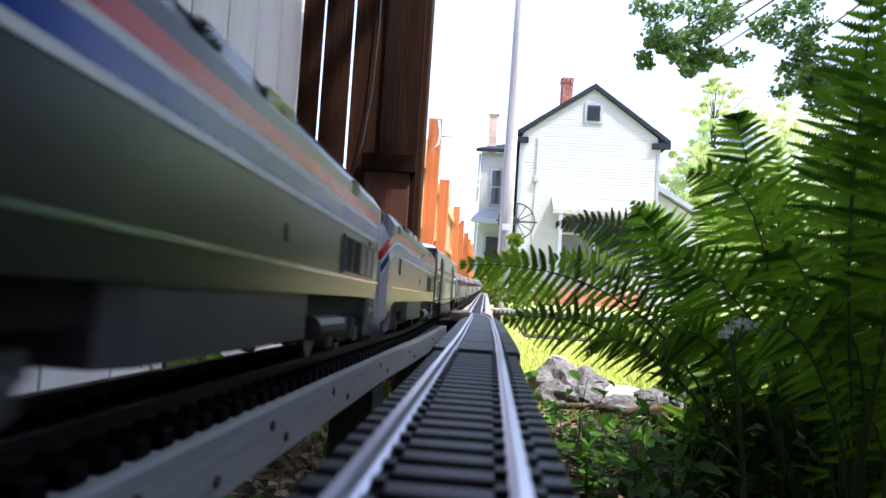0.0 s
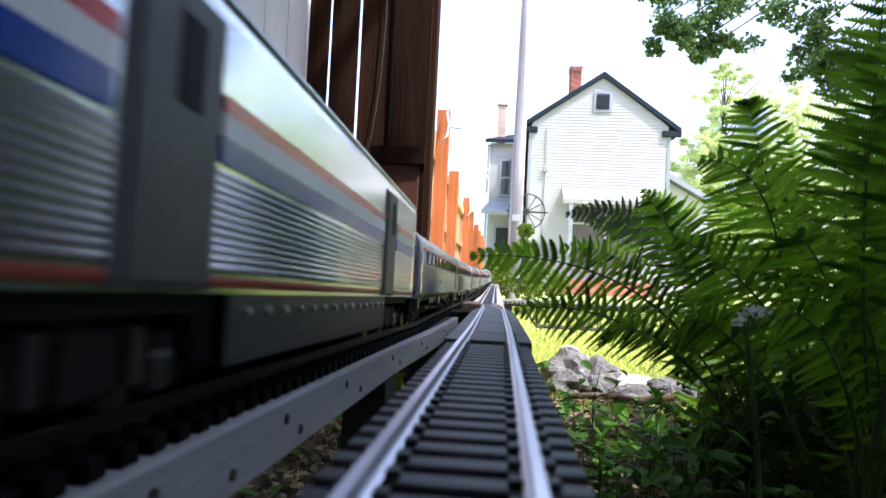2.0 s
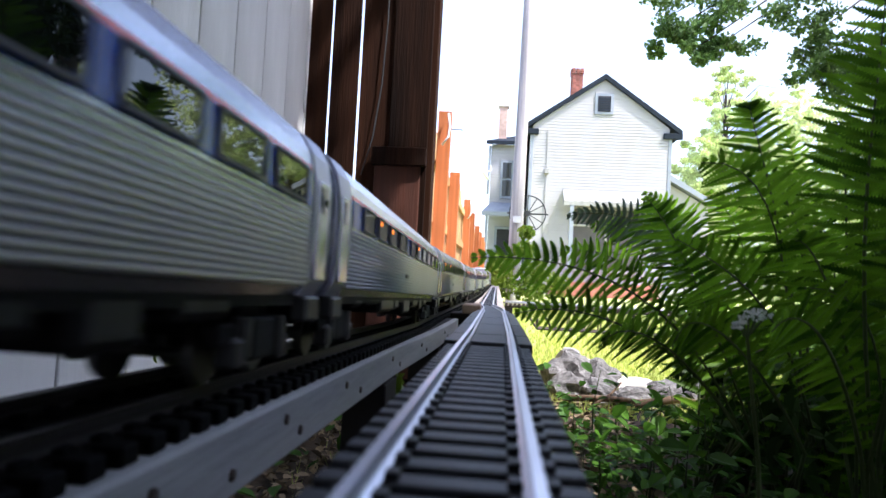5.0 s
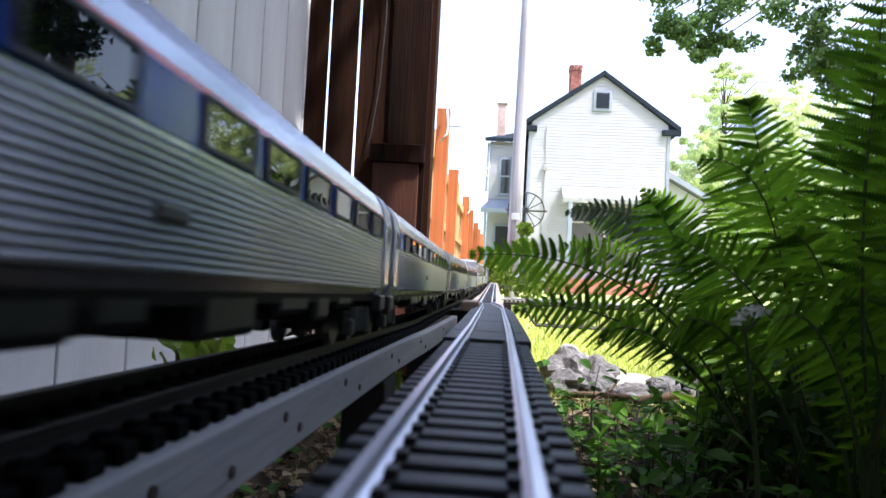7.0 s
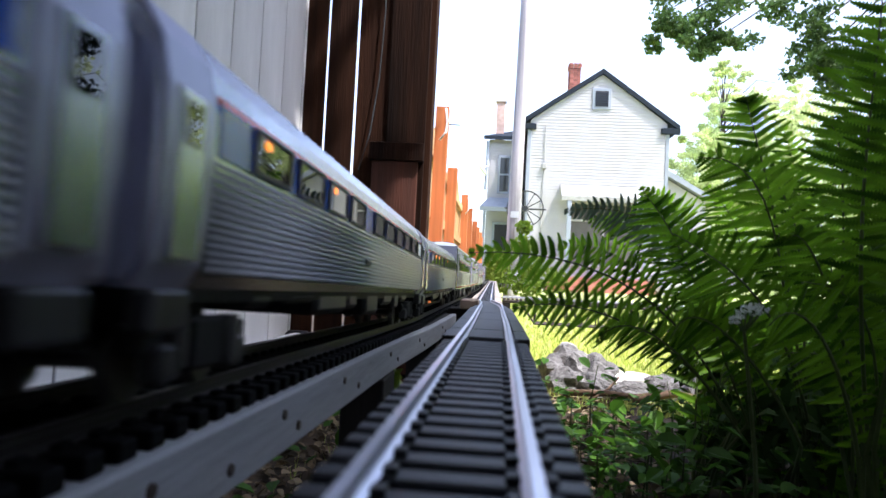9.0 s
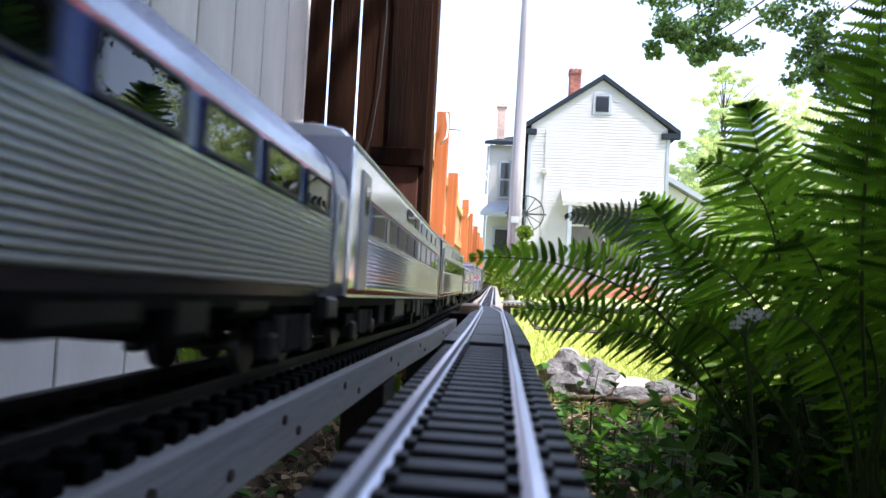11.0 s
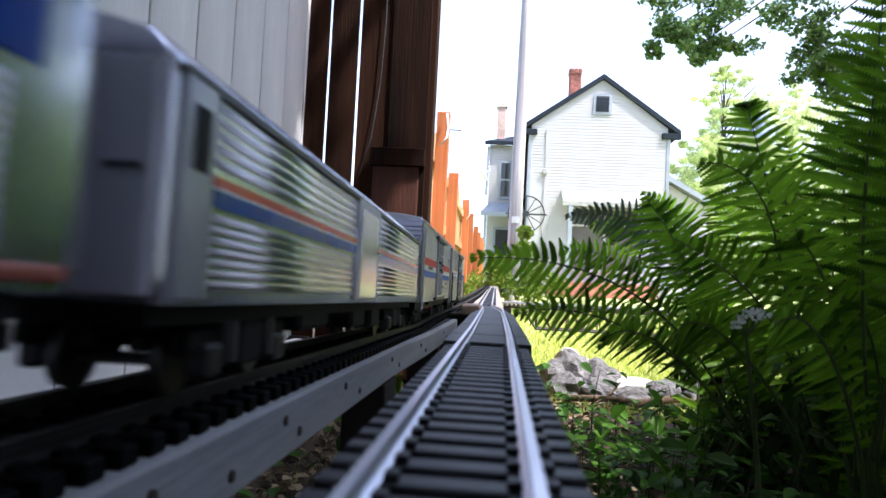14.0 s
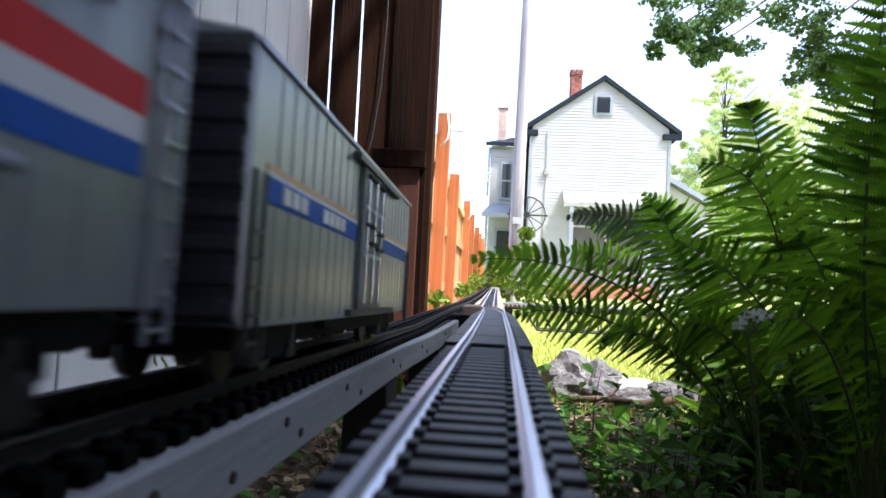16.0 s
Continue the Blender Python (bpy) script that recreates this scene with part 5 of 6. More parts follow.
def frond(parent, pts, width, twist, seed, material, pitch=0.0185):
    """A fern frond: an arching midrib with toothed pinnae in two rows."""
    r = random.Random(seed)
    p = [Vector(q) for q in pts]
    # through the two inner points rather than near them
    b = (p[1] * 18 - p[2] * 9 - p[0] * 5 + p[3] * 2) / 6
    c = (p[2] * 18 - p[1] * 9 + p[0] * 2 - p[3] * 5) / 6
    at = lambda t: bezier(p[0], b, c, p[3], t)
    length = sum((at((i + 1) / 8) - at(i / 8)).length for i in range(8))
    pairs = max(10, int(0.78 * length / pitch))
    verts, faces = [], []
    for i in range(pairs):
        u = 0.22 + 0.78 * (i + 0.5) / pairs
        o = at(u)
        T = (at(min(1, u + 0.02)) - at(u - 0.02)).normalized()
        S = T.cross(Vector((0, 0, 1)))
        S = S.normalized() if S.length > 0.15 else Vector((0.9, -0.4, 0)).normalized()
        S = Matrix.Rotation(twist * 1.2, 3, T) @ S
        N = T.cross(S)
        v = (u - 0.22) / 0.78
        ln = width * (min(1, 0.30 + v * 2.4) * min(1, (1.02 - v) * 2.3)) ** 0.8
        for s in (-1, 1):
            d = (S * s + T * (0.32 + 0.25 * v) + N * r.uniform(-0.10, 0.28)).normalized()
            side = d.cross(N).normalized()
            n = max(5, int(18 * ln / width) + 2)
            w = pitch * 0.43 * (0.8 + 0.3 * r.random())
            droop = r.uniform(0.05, 0.30)
            rib = []
            for k in range(n + 1):
                f = k / n
                rib.append(o + d * (ln * f) + Vector((0, 0, -droop * ln * f * f)) + T * (0.10 * ln * f * f))
            k0 = len(verts)
            verts += rib
            for e in (-1, 1):
                ew = [w * (1.0 - 0.8 * (k / n) ** 2.2) for k in range(n + 1)]
                k1 = len(verts)
                verts += [rib[k] + side * (e * ew[k] * 0.42) - N * (0.08 * ew[k]) for k in range(n + 1)]
                for k in range(n):
                    verts.append((rib[k] + rib[k + 1]) / 2 + d * (ln / n * 0.35) + side * (e * (ew[k] + ew[k + 1]) / 2) - N * (0.25 * w))
                    faces.append((k0 + k, k0 + k + 1, k1 + k + 1, len(verts) - 1, k1 + k))
    m = fast("frond", verts, faces, material, parent)
    bm = bmesh.new()
    tube(bm, [at(i / 12) for i in range(13)], [0.0032 * (1 - 0.75 * i / 12) for i in range(13)], 5)
    part("midrib", bm, M_STEM, m)


def make_fern(label, rows, root, extra, seed, size):
    fern = thing("fern", label, "fern", group="ferns beside the track")
    r = random.Random(seed)
    for i, (kind, a, b, c, d, w, tw) in enumerate(rows):
        base = Vector(root) + Vector((r.uniform(-0.03, 0.03), r.uniform(-0.03, 0.03), 0))
        bm = bmesh.new()
        tube(bm, [base, (base * 2 + Vector(a)) / 3 + Vector((0, 0, 0.02)), Vector(a)], [0.005, 0.004, 0.0034], 6)
        part("stalk", bm, M_STEM, fern)
        frond(fern, (a, b, c, d), w, tw, seed * 100 + i, M_FERNOLD if kind == "G" else M_FERN)
    for i in range(extra):
        ang = 2 * math.pi * (i + r.uniform(-0.3, 0.3)) / extra
        h = size * r.uniform(0.65, 1.0)
        out = size * r.uniform(0.35, 0.6)
        x, y, z = root
        dx, dy = math.cos(ang), math.sin(ang)
        if dx < -0.25 and x < 0.9:
            continue
        frond(fern, ((x, y, z), (x + dx * out * 0.25, y + dy * out * 0.25, z + h * 0.55), (x + dx * out * 0.6, y + dy * out * 0.6, z + h * 0.9),
                     (x + dx * out, y + dy * out, z + h * r.uniform(0.7, 0.95))), 0.11, r.uniform(-0.3, 0.5), seed * 100 + 50 + i, M_FERN, 0.028)


FERN_1 = (
    ("A", (0.49, 1.35, 0.23), (0.32, 1.20, 0.43), (0.14, 1.05, 0.52), (-0.04, 0.98, 0.53), 0.068, 0.95),
    ("A", (0.47, 1.30, 0.24), (0.31, 1.15, 0.38), (0.16, 1.05, 0.45), (0.03, 1.00, 0.45), 0.058, 0.90),
    ("A", (0.46, 1.25, 0.23), (0.33, 1.10, 0.36), (0.22, 1.00, 0.43), (0.15, 0.96, 0.41), 0.036, 0.80),
    ("A", (0.53, 1.40, 0.22), (0.40, 1.30, 0.47), (0.32, 1.25, 0.60), (0.26, 1.20, 0.66), 0.075, 0.40),
)
FERN_2 = (
    ("A", (0.55, 1.20, 0.25), (0.47, 1.10, 0.47), (0.39, 1.00, 0.63), (0.28, 0.95, 0.68), 0.085, 0.50),
    ("A", (0.55, 1.20, 0.25), (0.49, 1.15, 0.52), (0.42, 1.10, 0.72), (0.39, 1.08, 0.80), 0.065, 0.30),
    ("A", (0.56, 1.20, 0.25), (0.44, 1.05, 0.43), (0.35, 1.00, 0.52), (0.25, 0.95, 0.57), 0.080, 0.80),
    ("A", (0.58, 1.25, 0.23), (0.54, 1.20, 0.49), (0.51, 1.20, 0.65), (0.41, 1.20, 0.76), 0.085, 0.30),
    ("A", (0.50, 1.10, 0.25), (0.39, 1.00, 0.38), (0.30, 0.95, 0.45), (0.24, 0.90, 0.43), 0.050, 0.90),
    ("G", (0.57, 1.50, 0.23), (0.45, 1.50, 0.52), (0.30, 1.45, 0.64), (0.14, 1.40, 0.64), 0.060, 0.90),
)
FERN_3 = (
    ("A", (0.52, 0.95, 0.29), (0.45, 0.85, 0.55), (0.43, 0.80, 0.72), (0.43, 0.78, 0.88), 0.082, 0.05),
    ("A", (0.50, 0.90, 0.30), (0.47, 0.80, 0.55), (0.45, 0.75, 0.71), (0.45, 0.72, 0.84), 0.080, 0.10),
    ("A", (0.54, 1.00, 0.28), (0.48, 0.95, 0.44), (0.42, 0.90, 0.54), (0.38, 0.88, 0.57), 0.075, 0.40),
    ("A", (0.48, 0.90, 0.29), (0.40, 0.80, 0.41), (0.34, 0.75, 0.47), (0.29, 0.72, 0.46), 0.065, 0.80),
    ("A", (0.49, 0.90, 0.29), (0.47, 0.80, 0.48), (0.46, 0.75, 0.57), (0.44, 0.70, 0.59), 0.080, 0.30),
    ("A", (0.57, 1.00, 0.28), (0.54, 0.95, 0.56), (0.53, 0.92, 0.75), (0.52, 0.90, 0.93), 0.085, 0.10),
    ("A", (0.56, 1.10, 0.26), (0.53, 1.05, 0.51), (0.51, 1.02, 0.67), (0.48, 1.00, 0.75), 0.065, 0.20),
    ("A", (0.56, 1.00, 0.20), (0.53, 0.95, 0.36), (0.48, 0.90, 0.47), (0.39, 0.86, 0.51), 0.070, 0.55),
    ("A", (0.60, 1.02, 0.18), (0.58, 0.98, 0.34), (0.54, 0.93, 0.46), (0.46, 0.88, 0.53), 0.072, 0.40),
    ("A", (0.62, 1.05, 0.22), (0.61, 1.00, 0.45), (0.57, 0.96, 0.60), (0.49, 0.93, 0.68), 0.080, 0.35),
    ("A", (0.58, 1.10, 0.16), (0.55, 1.05, 0.30), (0.50, 1.00, 0.39), (0.41, 0.96, 0.41), 0.065, 0.70),
    ("A", (0.66, 1.12, 0.24), (0.65, 1.08, 0.50), (0.62, 1.04, 0.69), (0.55, 1.00, 0.80), 0.085, 0.25),
    ("A", (0.56, 0.98, 0.16), (0.54, 0.92, 0.28), (0.50, 0.88, 0.36), (0.44, 0.84, 0.37), 0.060, 0.60),
)

FERN_4 = (
    ("A", (0.56, 1.75, 0.20), (0.44, 1.66, 0.42), (0.30, 1.58, 0.55), (0.14, 1.52, 0.57), 0.075, 0.85),
    ("A", (0.58, 1.80, 0.20), (0.48, 1.70, 0.48), (0.36, 1.64, 0.62), (0.22, 1.60, 0.64), 0.080, 0.70),
    ("A", (0.60, 1.85, 0.20), (0.55, 1.80, 0.50), (0.48, 1.74, 0.66), (0.36, 1.70, 0.74), 0.085, 0.50),
    ("A", (0.64, 1.70, 0.20), (0.60, 1.62, 0.46), (0.55, 1.55, 0.62), (0.46, 1.50, 0.72), 0.085, 0.40),
    ("A", (0.62, 1.60, 0.18), (0.56, 1.50, 0.36), (0.48, 1.44, 0.48), (0.36, 1.40, 0.52), 0.080, 0.60),
    ("A", (0.60, 1.50, 0.18), (0.53, 1.40, 0.32), (0.45, 1.34, 0.41), (0.33, 1.30, 0.43), 0.070, 0.70),
    ("A", (0.72, 1.70, 0.20), (0.72, 1.62, 0.50), (0.69, 1.56, 0.70), (0.62, 1.50, 0.86), 0.090, 0.25),
    ("A", (0.70, 1.50, 0.18), (0.69, 1.42, 0.42), (0.66, 1.36, 0.58), (0.57, 1.30, 0.68), 0.085, 0.35),
)
make_fern("lush green fern filling the gap behind the others", FERN_4, (0.62, 1.85, 0.0), 6, 18, 0.5)
make_fern("arching green ostrich fern leaning over the track", FERN_1, (0.47, 1.55, 0.0), 6, 11, 0.5)
make_fern("tall green ostrich fern with upright fronds", FERN_2, (0.62, 1.45, 0.0), 7, 12, 0.6)
make_fern("large dark green fern close beside the track", FERN_3, (0.60, 1.05, 0.0), 6, 13, 0.55)
make_fern("deep green fern in the shade behind others", (), (0.98, 1.85, 0.0), 11, 14, 0.52)
make_fern("deep green fern in the shade behind others", (), (0.95, 1.25, 0.0), 12, 15, 0.58)
make_fern("deep green fern in the shade behind others", (), (1.35, 1.60, 0.0), 14, 16, 0.62)
make_fern("deep green fern in the shade behind others", (), (0.78, 0.75, 0.0), 10, 17, 0.55)

for i, (x, y, h) in enumerate(((0.80, 1.02, 0.42), (1.02, 0.98, 0.5), (0.82, 1.62, 0.42), (1.12, 1.45, 0.5), (0.66, 1.28, 0.36), (1.2, 2.0, 0.45),
                               (0.92, 1.12, 0.46), (0.72, 1.1, 0.34), (0.95, 1.5, 0.5), (0.9, 0.86, 0.42), (1.2, 1.2, 0.55), (0.75, 1.45, 0.42), (1.5, 2.0, 0.7))):
    make_fern("small dark green fern in deep shade", (), (x, y, 0.0), 11, 40 + i, h)


LEAF_SHAPES = {
    "oval": ((0, 0), (0.28, 0.22), (0.34, 0.5), (0.2, 0.8), (0, 1), (-0.2, 0.8), (-0.34, 0.5), (-0.28, 0.22)),
    "lobed": ((0, 0), (0.32, 0.08), (0.5, 0.45), (0.24, 0.5), (0.26, 0.78), (0, 1), (-0.26, 0.78), (-0.24, 0.5), (-0.5, 0.45), (-0.32, 0.08)),
    "simple": ((0, 0), (0.36, 0.45), (0, 1), (-0.36, 0.45)),
}


def leaves(name, spots, size, material, parent=None, shape="simple", seed=1, flat=0.0, kind=""):
    """One mesh of many leaves, a folded blade at each spot."""
    r = random.Random(seed)
    verts, faces = [], []
    outline = LEAF_SHAPES[shape]
    n = len(outline)
    for p in spots:
        s = size * r.uniform(0.6, 1.25)
        up = Vector((r.gauss(0, 1) * (1 - flat), r.gauss(0, 1) * (1 - flat), r.gauss(0.35, 0.7) + flat * 2)).normalized()
        a = up.orthogonal().normalized()
        a = Matrix.Rotation(r.uniform(0, 6.28), 3, up) @ a
        b = up.cross(a)
        k = len(verts)
        for x, y in outline:
            verts.append(Vector(p) + (a * x + b * (y - 0.4)) * s + up * (abs(x) * 0.35 * s - 0.12 * s * y * y))
        h = n // 2
        faces.append(tuple(k + i for i in range(0, h + 1)))
        faces.append(tuple([k] + [k + i for i in range(h, n)]))
    ob = fast(name, verts, faces, material, parent)
    return tagged(ob, kind=kind) if kind else ob


def clump_spots(r, centre, radius, n, squash=0.7):
    out = []
    for _ in range(n):
        v = Vector((r.gauss(0, 1), r.gauss(0, 1), r.gauss(0, 1))).normalized() * radius * r.random() ** 0.45
        out.append(Vector(centre) + Vector((v.x, v.y, v.z * squash)))
    return out


def make_tree(label, root, height, clumps, leaf, material, per, shape, seed, trunk_r, droop=0.0):
    """Tapered trunk, limbs to every clump, and leaves in clumps with gaps between."""
    tree = thing("tree", label, "tree")
    r = random.Random(seed)
    root = Vector(root)
    top = root + Vector((r.uniform(-0.3, 0.3), r.uniform(-0.3, 0.3), height))
    bm = bmesh.new()
    pts = [root + (top - root) * f + Vector((0.15 * math.sin(4 * f + seed), 0.12 * math.cos(5 * f), 0)) * f for f in (0, 0.15, 0.3, 0.5, 0.7, 0.85, 1)]
    pts[0].z -= 0.1
    tube(bm, pts, [trunk_r * k for k in (1.35, 1.0, 0.85, 0.62, 0.4, 0.22, 0.08)], 9)
    part("trunk", bm, M_BARK, tree, "", True)
    spots = []
    for c, rad in clumps:
        c = Vector(c)
        f = min(0.9, max(0.45, (c.z - root.z) / height - 0.1))
        s = root + (top - root) * f
        m = (s + c) / 2 + Vector((0, 0, 0.30 * (c - s).length))
        bm = bmesh.new()
        tube(bm, [s, m, c], [trunk_r * 0.22, trunk_r * 0.10, trunk_r * 0.03], 5)
        part("limb", bm, M_BARK, tree)
        share = per // 5 if rad > 0.6 else int(per * (0.25 + rad)) // 5
        for _ in range(5):
            k = 0.85 if droop else 0.55
            sub = c + Vector((r.gauss(0, k), r.gauss(0, k), r.gauss(0, 0.4) - droop)) * rad
            spots += clump_spots(r, sub, rad * 0.62, share, 0.6)
    leaves("crown", spots, leaf, material, tree, shape, seed)
    return tree


r = random.Random(3)
# maple whose low branches hang into the upper right of the view
CL = [((2.25, 9.0, 4.25), 0.36), ((2.6, 9.1, 4.12), 0.38), ((2.95, 9.0, 4.38), 0.42), ((2.5, 9.0, 3.74), 0.24), ((2.88, 9.2, 3.88), 0.24), ((2.1, 9.1, 3.95), 0.22),
      ((3.72, 9.0, 4.35), 0.40), ((3.98, 9.1, 3.92), 0.36), ((4.05, 9.0, 3.5), 0.28), ((4.5, 9.2, 3.9), 0.5), ((4.5, 9.0, 3.3), 0.4), ((4.9, 9.0, 3.6), 0.5)]
CL += [((r.uniform(2.6, 11), r.uniform(7.5, 13), r.uniform(6.4, 10.5)), r.uniform(0.9, 1.4)) for _ in range(36)]
make_tree("large green maple with low hanging branches", (7.2, 10.2, 0), 10.0, CL, 0.064, M_MAPLE, 900, "lobed", 21, 0.24)
# unseen shade trees, added to hold light off the near track and shed
CL = []
for _ in range(170):
    z = r.uniform(3.2, 6.2)
    CL.append(((r.uniform(-2.5, 6.5), r.uniform(-7, 0.35 - 0.31 * z), z), r.uniform(0.9, 1.2)))
# unseen clumps aimed to keep sun off the brown panel and shed
for _ in range(26):
    CL.append(((r.uniform(0.5, 1.75), r.uniform(-0.4, 0.65), r.uniform(4.5, 5.3)), 0.5))
# small unseen clumps that throw shade on the right-hand fern
for _ in range(20):
    CL.append(((r.uniform(1.62, 2.2), r.uniform(-0.20, 0.24), r.uniform(2.9, 3.25)), 0.26))
make_tree("unseen broad dense tree added to shade the near end of the track", (2.6, -3.0, 0), 6.5, CL, 0.26, M_CANOPY, 330, "simple", 22, 0.26)
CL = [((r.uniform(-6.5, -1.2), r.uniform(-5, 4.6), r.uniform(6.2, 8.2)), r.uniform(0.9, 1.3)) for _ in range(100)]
make_tree("unseen tall dark tree added behind the white shed to block skylight", (-4.2, 0.5, 0), 9.0, CL, 0.28, M_CANOPY, 330, "simple", 26, 0.3)
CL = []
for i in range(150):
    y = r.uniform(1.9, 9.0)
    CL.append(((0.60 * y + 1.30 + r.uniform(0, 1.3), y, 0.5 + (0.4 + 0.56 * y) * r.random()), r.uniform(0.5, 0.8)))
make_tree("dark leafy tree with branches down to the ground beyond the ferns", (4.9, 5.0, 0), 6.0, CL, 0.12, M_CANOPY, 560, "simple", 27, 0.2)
# yellow-green tree behind the house, its leaf colour paled for sun glare
CL = []
for cx, h, n in ((10.5, 10.2, 46), (13.2, 8.8, 40), (9.3, 7.0, 24)):
    for i in range(n):
        f = i / n
        wide = 1.7 * (1 - f) + 0.15
        CL.append(((cx + r.uniform(-wide, wide), r.uniform(30.5, 34), 1.2 + h * f), 0.75 * (1 - f) + 0.3))
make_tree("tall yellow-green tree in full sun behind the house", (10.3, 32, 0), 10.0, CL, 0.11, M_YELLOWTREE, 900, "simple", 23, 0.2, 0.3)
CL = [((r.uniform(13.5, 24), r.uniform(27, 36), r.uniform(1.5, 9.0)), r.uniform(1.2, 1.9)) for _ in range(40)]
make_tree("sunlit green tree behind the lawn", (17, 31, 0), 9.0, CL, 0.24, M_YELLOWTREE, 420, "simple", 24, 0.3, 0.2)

def make_bush(label, centres, leaf, material, per, seed, root, cat="shrub", shape="oval"):
    bush = thing("shrub", label, cat)
    r = random.Random(seed)
    spots = []
    for c, rad in centres:
        bm = bmesh.new()
        c = Vector(c)
        tube(bm, [Vector((root[0] + r.uniform(-0.1, 0.1), root[1] + r.uniform(-0.1, 0.1), -0.02)), (Vector(root) + c) / 2, c], [0.012, 0.009, 0.004], 5)
        part("branch", bm, M_BARK, bush)
        spots += clump_spots(r, c, rad, per, 0.8)
    leaves("foliage", spots, leaf, material, bush, shape, seed)
    return bush


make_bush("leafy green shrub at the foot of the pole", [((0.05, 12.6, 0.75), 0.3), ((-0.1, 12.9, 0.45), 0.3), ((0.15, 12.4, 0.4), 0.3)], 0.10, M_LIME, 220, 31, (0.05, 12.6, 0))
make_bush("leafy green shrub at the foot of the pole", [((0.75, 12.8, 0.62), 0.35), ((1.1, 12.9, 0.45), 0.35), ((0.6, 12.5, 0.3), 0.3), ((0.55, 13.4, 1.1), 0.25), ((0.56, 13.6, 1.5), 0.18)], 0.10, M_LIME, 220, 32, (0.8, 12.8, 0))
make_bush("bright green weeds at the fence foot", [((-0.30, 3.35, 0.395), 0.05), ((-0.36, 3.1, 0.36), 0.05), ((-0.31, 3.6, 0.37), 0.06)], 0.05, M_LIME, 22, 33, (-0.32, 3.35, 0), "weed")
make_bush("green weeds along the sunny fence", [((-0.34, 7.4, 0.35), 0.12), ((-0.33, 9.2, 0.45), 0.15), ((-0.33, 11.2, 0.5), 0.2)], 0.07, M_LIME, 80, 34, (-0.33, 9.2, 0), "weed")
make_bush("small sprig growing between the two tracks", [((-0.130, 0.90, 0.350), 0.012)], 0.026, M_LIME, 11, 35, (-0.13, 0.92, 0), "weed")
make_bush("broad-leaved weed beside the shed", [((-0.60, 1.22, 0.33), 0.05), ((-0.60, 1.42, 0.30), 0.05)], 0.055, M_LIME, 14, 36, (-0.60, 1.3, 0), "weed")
# darkened leaves packed in to deepen the shade between fronds
make_bush("dark undergrowth added to deepen the shade between the ferns", [((0.62 + 0.16 * (i % 5), 1.0 + 0.22 * (i // 5), 0.10 + 0.09 * (i % 3)), 0.15) for i in range(25)], 0.05, M_CANOPY, 110, 39, (0.9, 1.4, 0), "undergrowth")
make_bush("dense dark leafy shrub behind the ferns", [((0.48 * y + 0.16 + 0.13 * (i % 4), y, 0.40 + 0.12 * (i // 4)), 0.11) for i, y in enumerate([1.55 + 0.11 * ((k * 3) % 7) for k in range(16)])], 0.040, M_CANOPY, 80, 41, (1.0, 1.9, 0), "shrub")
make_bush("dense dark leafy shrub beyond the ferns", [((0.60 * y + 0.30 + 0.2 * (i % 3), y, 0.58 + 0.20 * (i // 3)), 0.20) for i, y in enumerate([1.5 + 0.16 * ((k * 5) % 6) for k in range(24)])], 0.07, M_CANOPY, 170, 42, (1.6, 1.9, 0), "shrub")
# unseen hedge added behind the camera to block light from the back
make_bush("unseen dense dark hedge added behind to block light", [((x * 0.62 + 0.7, -1.7 - 0.25 * (x % 2), z), 0.58) for x in range(7) for z in (0.4, 1.1, 1.8, 2.6)], 0.16, M_CANOPY, 170, 37, (2.4, -1.7, 0), "hedge", "simple")
# unseen shrub row, added to keep skylight off the ferns and track
make_bush("unseen dense dark shrub added at the right to block light", [((2.1 + 0.35 * (i % 2), -2.6 + 0.62 * i, z), 0.5) for i in range(8) for z in (0.4, 1.0, 1.7, 2.4)], 0.12, M_CANOPY, 170, 38, (2.2, -0.4, 0), "shrub", "simple")


# broad-leaved weeds on the shaded soil
def make_weed(seed, height, n, leaf, material):
    w = thing("weed", "low broad-leaved green weed on shaded soil", "weed", group="weeds under the ferns")
    r = random.Random(seed)
    bm = bmesh.new()
    tube(bm, [(0, 0, -0.02), (0.01, 0.005, height * 0.5), (0.0, 0.015, height)], [0.003, 0.0025, 0.001], 5)
    part("stem", bm, M_STEM, w)
    spots = [(r.gauss(0, height * 0.28), r.gauss(0, height * 0.28), height * r.uniform(0.35, 1.05)) for _ in range(n)]
    leaves("foliage", spots, leaf, material, w, "oval", seed, 0.55)
    return w


kinds = [make_weed(61, 0.17, 22, 0.040, M_LEAF), make_weed(62, 0.22, 26, 0.042, M_LEAF), make_weed(63, 0.10, 16, 0.036, M_LEAF)]
r = random.Random(9)
placed = []
while len(placed) < 70:
    x, y = r.uniform(0.14, 1.5), r.uniform(0.75, 2.75)
    if x < 0.20 + 0.02 * y or x > 0.2 + 0.62 * y or y > 2.15 and x > 0.28 or any((x - a) ** 2 + (y - b) ** 2 < 0.006 for a, b in placed):
        continue
    placed.append((x, y))
for i, (x, y) in enumerate(placed):
    m = pose(x, y, ground_z(x, y), r.uniform(-8, 8), r.uniform(-8, 8), r.uniform(0, 360)) @ Matrix.Scale(r.uniform(0.7, 1.25) * (0.75 if x < 0.32 else 1), 4)
    if i < 3:
        kinds[i].matrix_basis = m
    else:
        o = copy_thing(kinds[i % 3], Matrix())
        o.matrix_basis = m

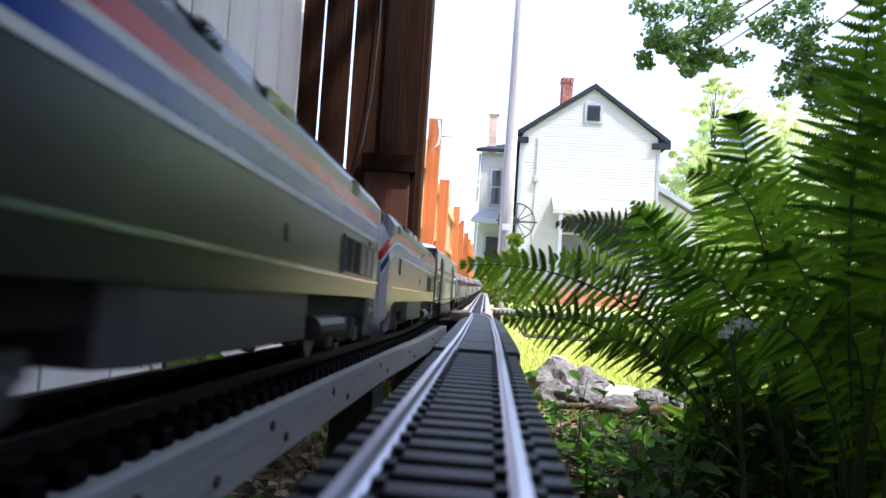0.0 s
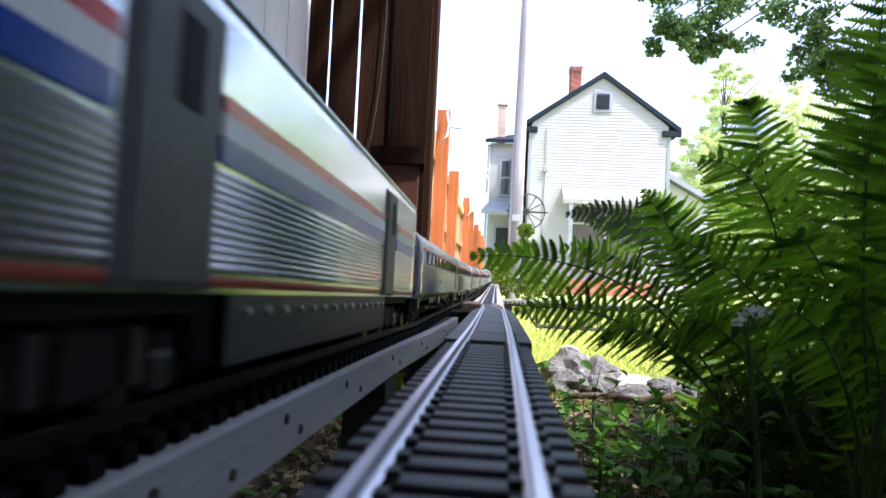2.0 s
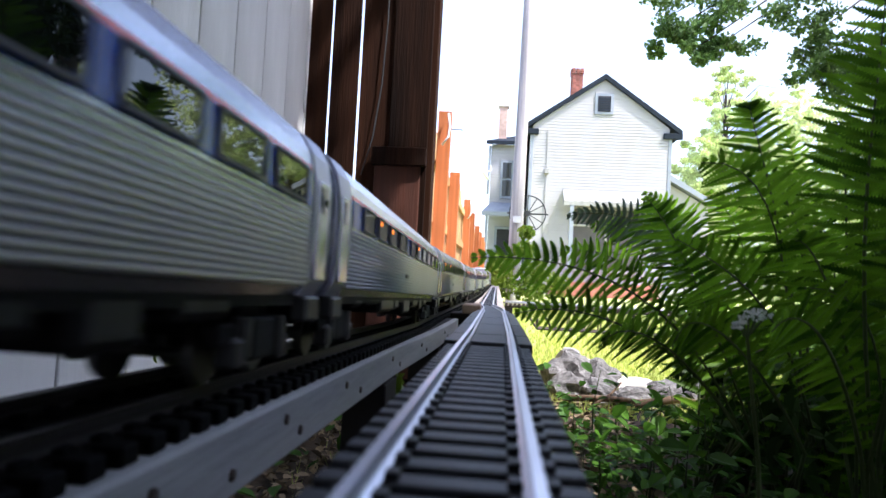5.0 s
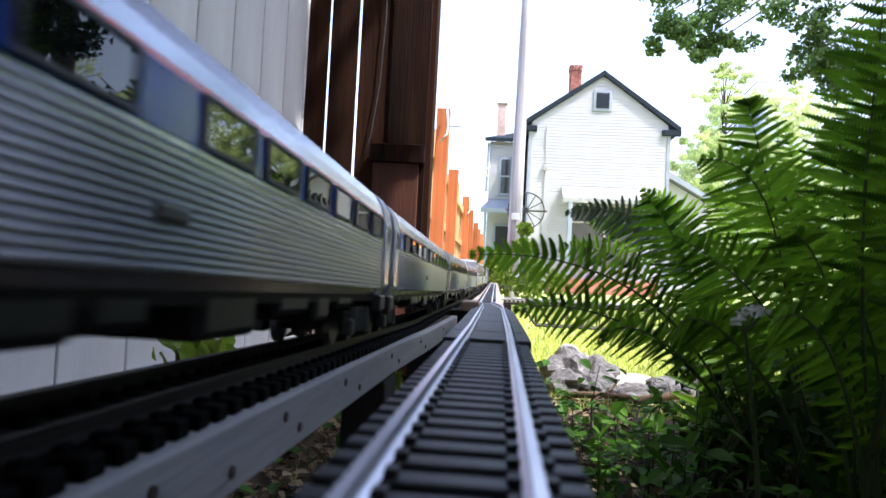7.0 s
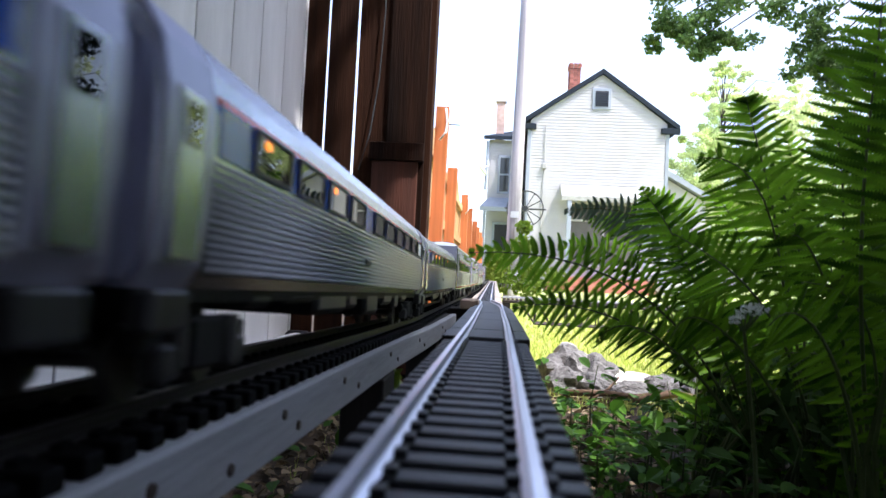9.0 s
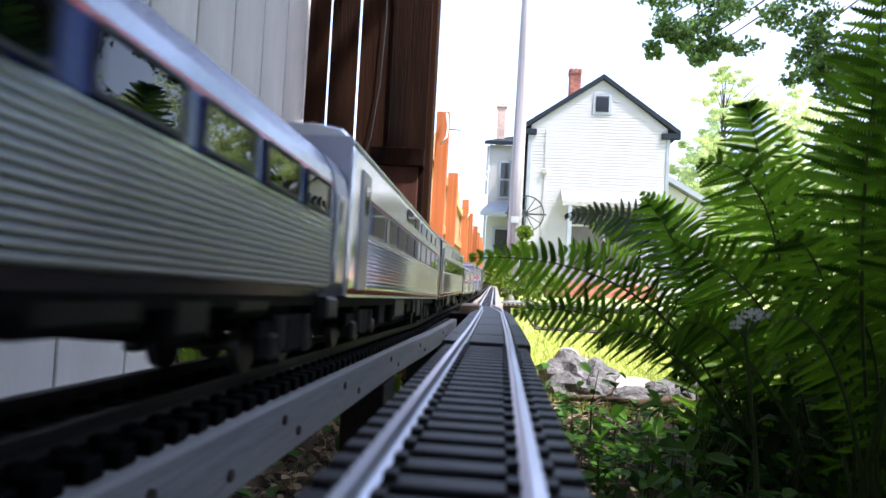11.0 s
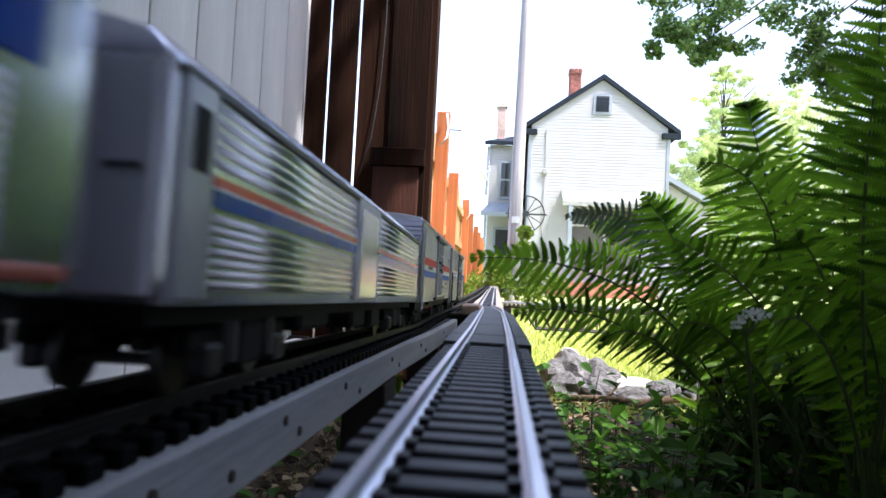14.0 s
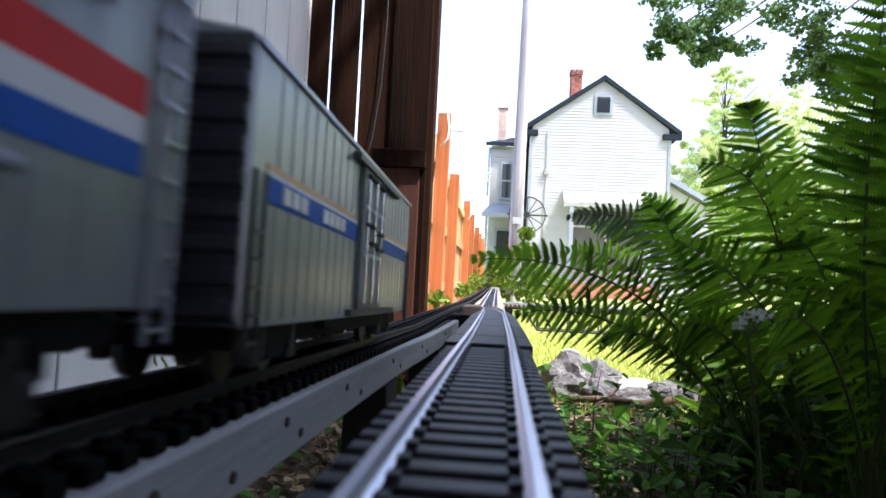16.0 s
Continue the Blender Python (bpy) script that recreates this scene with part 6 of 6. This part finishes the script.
# taller bright weeds at the edge of the sun, leaf lightened for dapples
bright = make_weed(64, 0.19, 26, 0.048, M_WEED)
bright.matrix_basis = pose(0.30, 1.62, ground_z(0.30, 1.62))
tagged(bright, "tall bright green weed at the edge of the sun", "weed", "weeds under the ferns")
for x, y, k, turn in ((0.24, 1.45, 0.9, 70), (0.36, 1.50, 1.0, 140), (0.42, 1.72, 1.1, 210), (0.22, 1.20, 0.6, 20), (0.33, 1.25, 0.8, 255),
                      (0.40, 1.38, 0.95, 100), (0.50, 1.60, 1.0, 180)):
    copy_thing(bright, Matrix()).matrix_basis = pose(x, y, ground_z(x, y), 3, -4, turn) @ Matrix.Scale(k, 4)

# leaf litter and ivy on the soil
r = random.Random(5)
spots = [(x, y, ground_z(x, y) + r.uniform(0.004, 0.03)) for x, y in ((r.uniform(-0.75, 0.5), r.uniform(0.6, 3.0)) for _ in range(5200))]
tagged(leaves("leaf_litter", spots, 0.030, M_LITTER, None, "oval", 71, 0.5), "dry brown leaves scattered over the soil", "leaf litter", kind="stuff")
spots = [(x, y, ground_z(x, y) + r.uniform(0.02, 0.07)) for x, y in ((r.uniform(-0.75, 0.35), r.uniform(1.0, 3.0)) for _ in range(420))]
tagged(leaves("ground_ivy", spots, 0.05, M_LEAF, None, "oval", 72, 0.5), "small green creeping leaves over the litter", "ground cover", kind="stuff")

# thin grass between the tracks
verts, faces = [], []
for i in range(900):
    x, y = r.uniform(-0.45, -0.04), r.uniform(0.75, 2.2)
    if noise.noise((x * 9, y * 9, 2.0)) < 0.12:
        continue
    h, a = r.uniform(0.02, 0.06), r.uniform(0, 6.28)
    k, z = len(verts), ground_z(x, y) - 0.004
    verts += [(x - 0.0016 * math.cos(a), y - 0.0016 * math.sin(a), z), (x + 0.0016 * math.cos(a), y + 0.0016 * math.sin(a), z), (x + r.gauss(0, 0.015), y + r.gauss(0, 0.015), z + h)]
    faces.append((k, k + 1, k + 2))
tagged(fast("grass", verts, faces, M_GRASS), "thin grass sprouting from the leaf litter", "grass", kind="stuff")

# grass of the lawn
verts, faces = [], []
r = random.Random(6)
for i in range(42000):
    y = 2.5 + 9.5 * r.random() ** 1.7
    x = 0.14 + r.random() * (0.6 + 0.5 * y)
    if y < 2.8 + 0.3 * noise.noise((x * 1.3, y, 5)):
        if r.random() < 0.75:
            continue
    z, h, a = ground_z(x, y) - 0.005, r.uniform(0.025, 0.06), r.uniform(0, 6.28)
    w, lx, ly = 0.0035 + 0.0006 * y, r.gauss(0, 0.018), r.gauss(0, 0.018)
    k = len(verts)
    verts += [(x - w * math.cos(a), y - w * math.sin(a), z), (x + w * math.cos(a), y + w * math.sin(a), z), (x + lx, y + ly, z + h)]
    faces.append((k, k + 1, k + 2))
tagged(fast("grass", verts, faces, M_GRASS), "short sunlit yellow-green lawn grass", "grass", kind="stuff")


# ---- stones and dead wood at the lawn's edge ----
def make_rock(label, centre, size, seed, material, turn=0.0, name="rock"):
    bm = bmesh.new()
    bmesh.ops.create_icosphere(bm, subdivisions=3, radius=0.5)
    for v in bm.verts:
        q = v.co.normalized()
        v.co *= 1 + 0.45 * noise.noise(q * 1.6 + Vector((seed, 0, 0))) + 0.2 * noise.noise(q * 4 + Vector((0, seed, 0)))
        v.co.z = max(v.co.z, -0.32)
        v.co *= 1 - 0.12 * abs(noise.noise(q * 7 + Vector((seed, seed, 0))))
    ob = part(name, bm, material)
    ob.matrix_basis = pose(*centre, 0, 0, turn) @ Matrix.Diagonal((*size, 1))
    return tagged(ob, label, "rock", group="stones at the lawn edge")


for i, (x, y, z, sx, sy, sz, m) in enumerate(((0.37, 3.45, 0.05, 0.20, 0.22, 0.19, 0), (0.50, 3.42, 0.045, 0.19, 0.17, 0.15, 0), (0.335, 3.26, 0.035, 0.13, 0.14, 0.11, 0),
                                              (0.46, 3.22, 0.03, 0.20, 0.12, 0.09, 0), (0.66, 3.50, 0.03, 0.30, 0.24, 0.07, 1), (0.62, 3.20, 0.025, 0.19, 0.14, 0.08, 0),
                                              (0.77, 3.24, 0.03, 0.16, 0.15, 0.10, 0), (0.88, 3.30, 0.04, 0.20, 0.15, 0.11, 0), (0.41, 3.70, 0.05, 0.22, 0.2, 0.16, 1))):
    make_rock("pale flat stone at the lawn edge" if m else "rough grey broken stone at the lawn edge", (x * 0.97, y - 0.33, z), (sx * 1.2, sy * 1.2, sz * 1.3), i * 3.7, M_PALESTONE if m else M_ROCK, 40 * i)
for pts, rad in (([(0.30, 2.74, 0.03), (0.47, 2.70, 0.045), (0.66, 2.74, 0.03)], 0.014), ([(0.56, 2.68, 0.03), (0.75, 2.77, 0.05), (0.92, 2.74, 0.03)], 0.018), ([(0.40, 2.66, 0.02), (0.48, 2.72, 0.06), (0.53, 2.78, 0.10)], 0.006)):
    bm = bmesh.new()
    tube(bm, pts, [rad, rad * 0.9, rad * 0.7], 8)
    tagged(part("branch", bm, M_LOG, None, "", True), "dead brown branch lying by the stones", "branch", group="dead branches")

# white flower head among the ferns
flower = thing("wild_flower", "flat white flower heads on a thin green stem", "flower")
bm = bmesh.new()
tube(bm, [(0.36, 0.88, 0.0), (0.32, 0.82, 0.3), (0.284, 0.77, 0.45)], [0.004, 0.003, 0.002], 5)
part("stem", bm, M_STEM, flower)
r = random.Random(77)
for cx, cz, n in ((0.2737, 0.4624, 22), (0.2778, 0.469, 16), (0.2856, 0.4758, 18), (0.2955, 0.4776, 20), (0.2944, 0.4712, 14), (0.3053, 0.4762, 14)):
    verts, faces = [], []
    for _ in range(n):
        a, q = r.uniform(0, 6.28), 0.0058 * math.sqrt(r.random())
        o = Vector((cx + q * math.cos(a), 0.77 + q * math.sin(a), cz + r.uniform(-0.004, 0.004)))
        for j in range(5):
            t = 1.2566 * j + a
            k = len(verts)
            verts += [o, o + Vector((math.cos(t - 0.4), 0.4 * math.sin(t - 0.4), 0.9 * math.sin(t - 0.4))) * 0.0016, o + Vector((math.cos(t), 0.4 * math.sin(t), 0.9 * math.sin(t))) * 0.0022, o + Vector((math.cos(t + 0.4), 0.4 * math.sin(t + 0.4), 0.9 * math.sin(t + 0.4))) * 0.0016]
            faces.append((k, k + 1, k + 2, k + 3))
    head = fast("flower_head", verts, faces, M_PETAL, flower)
    bm = bmesh.new()
    tube(bm, [(0.284, 0.77, 0.449), (cx, 0.77, cz)], 0.0014, 5)
    part("stalk", bm, M_STEM, head)
motions()
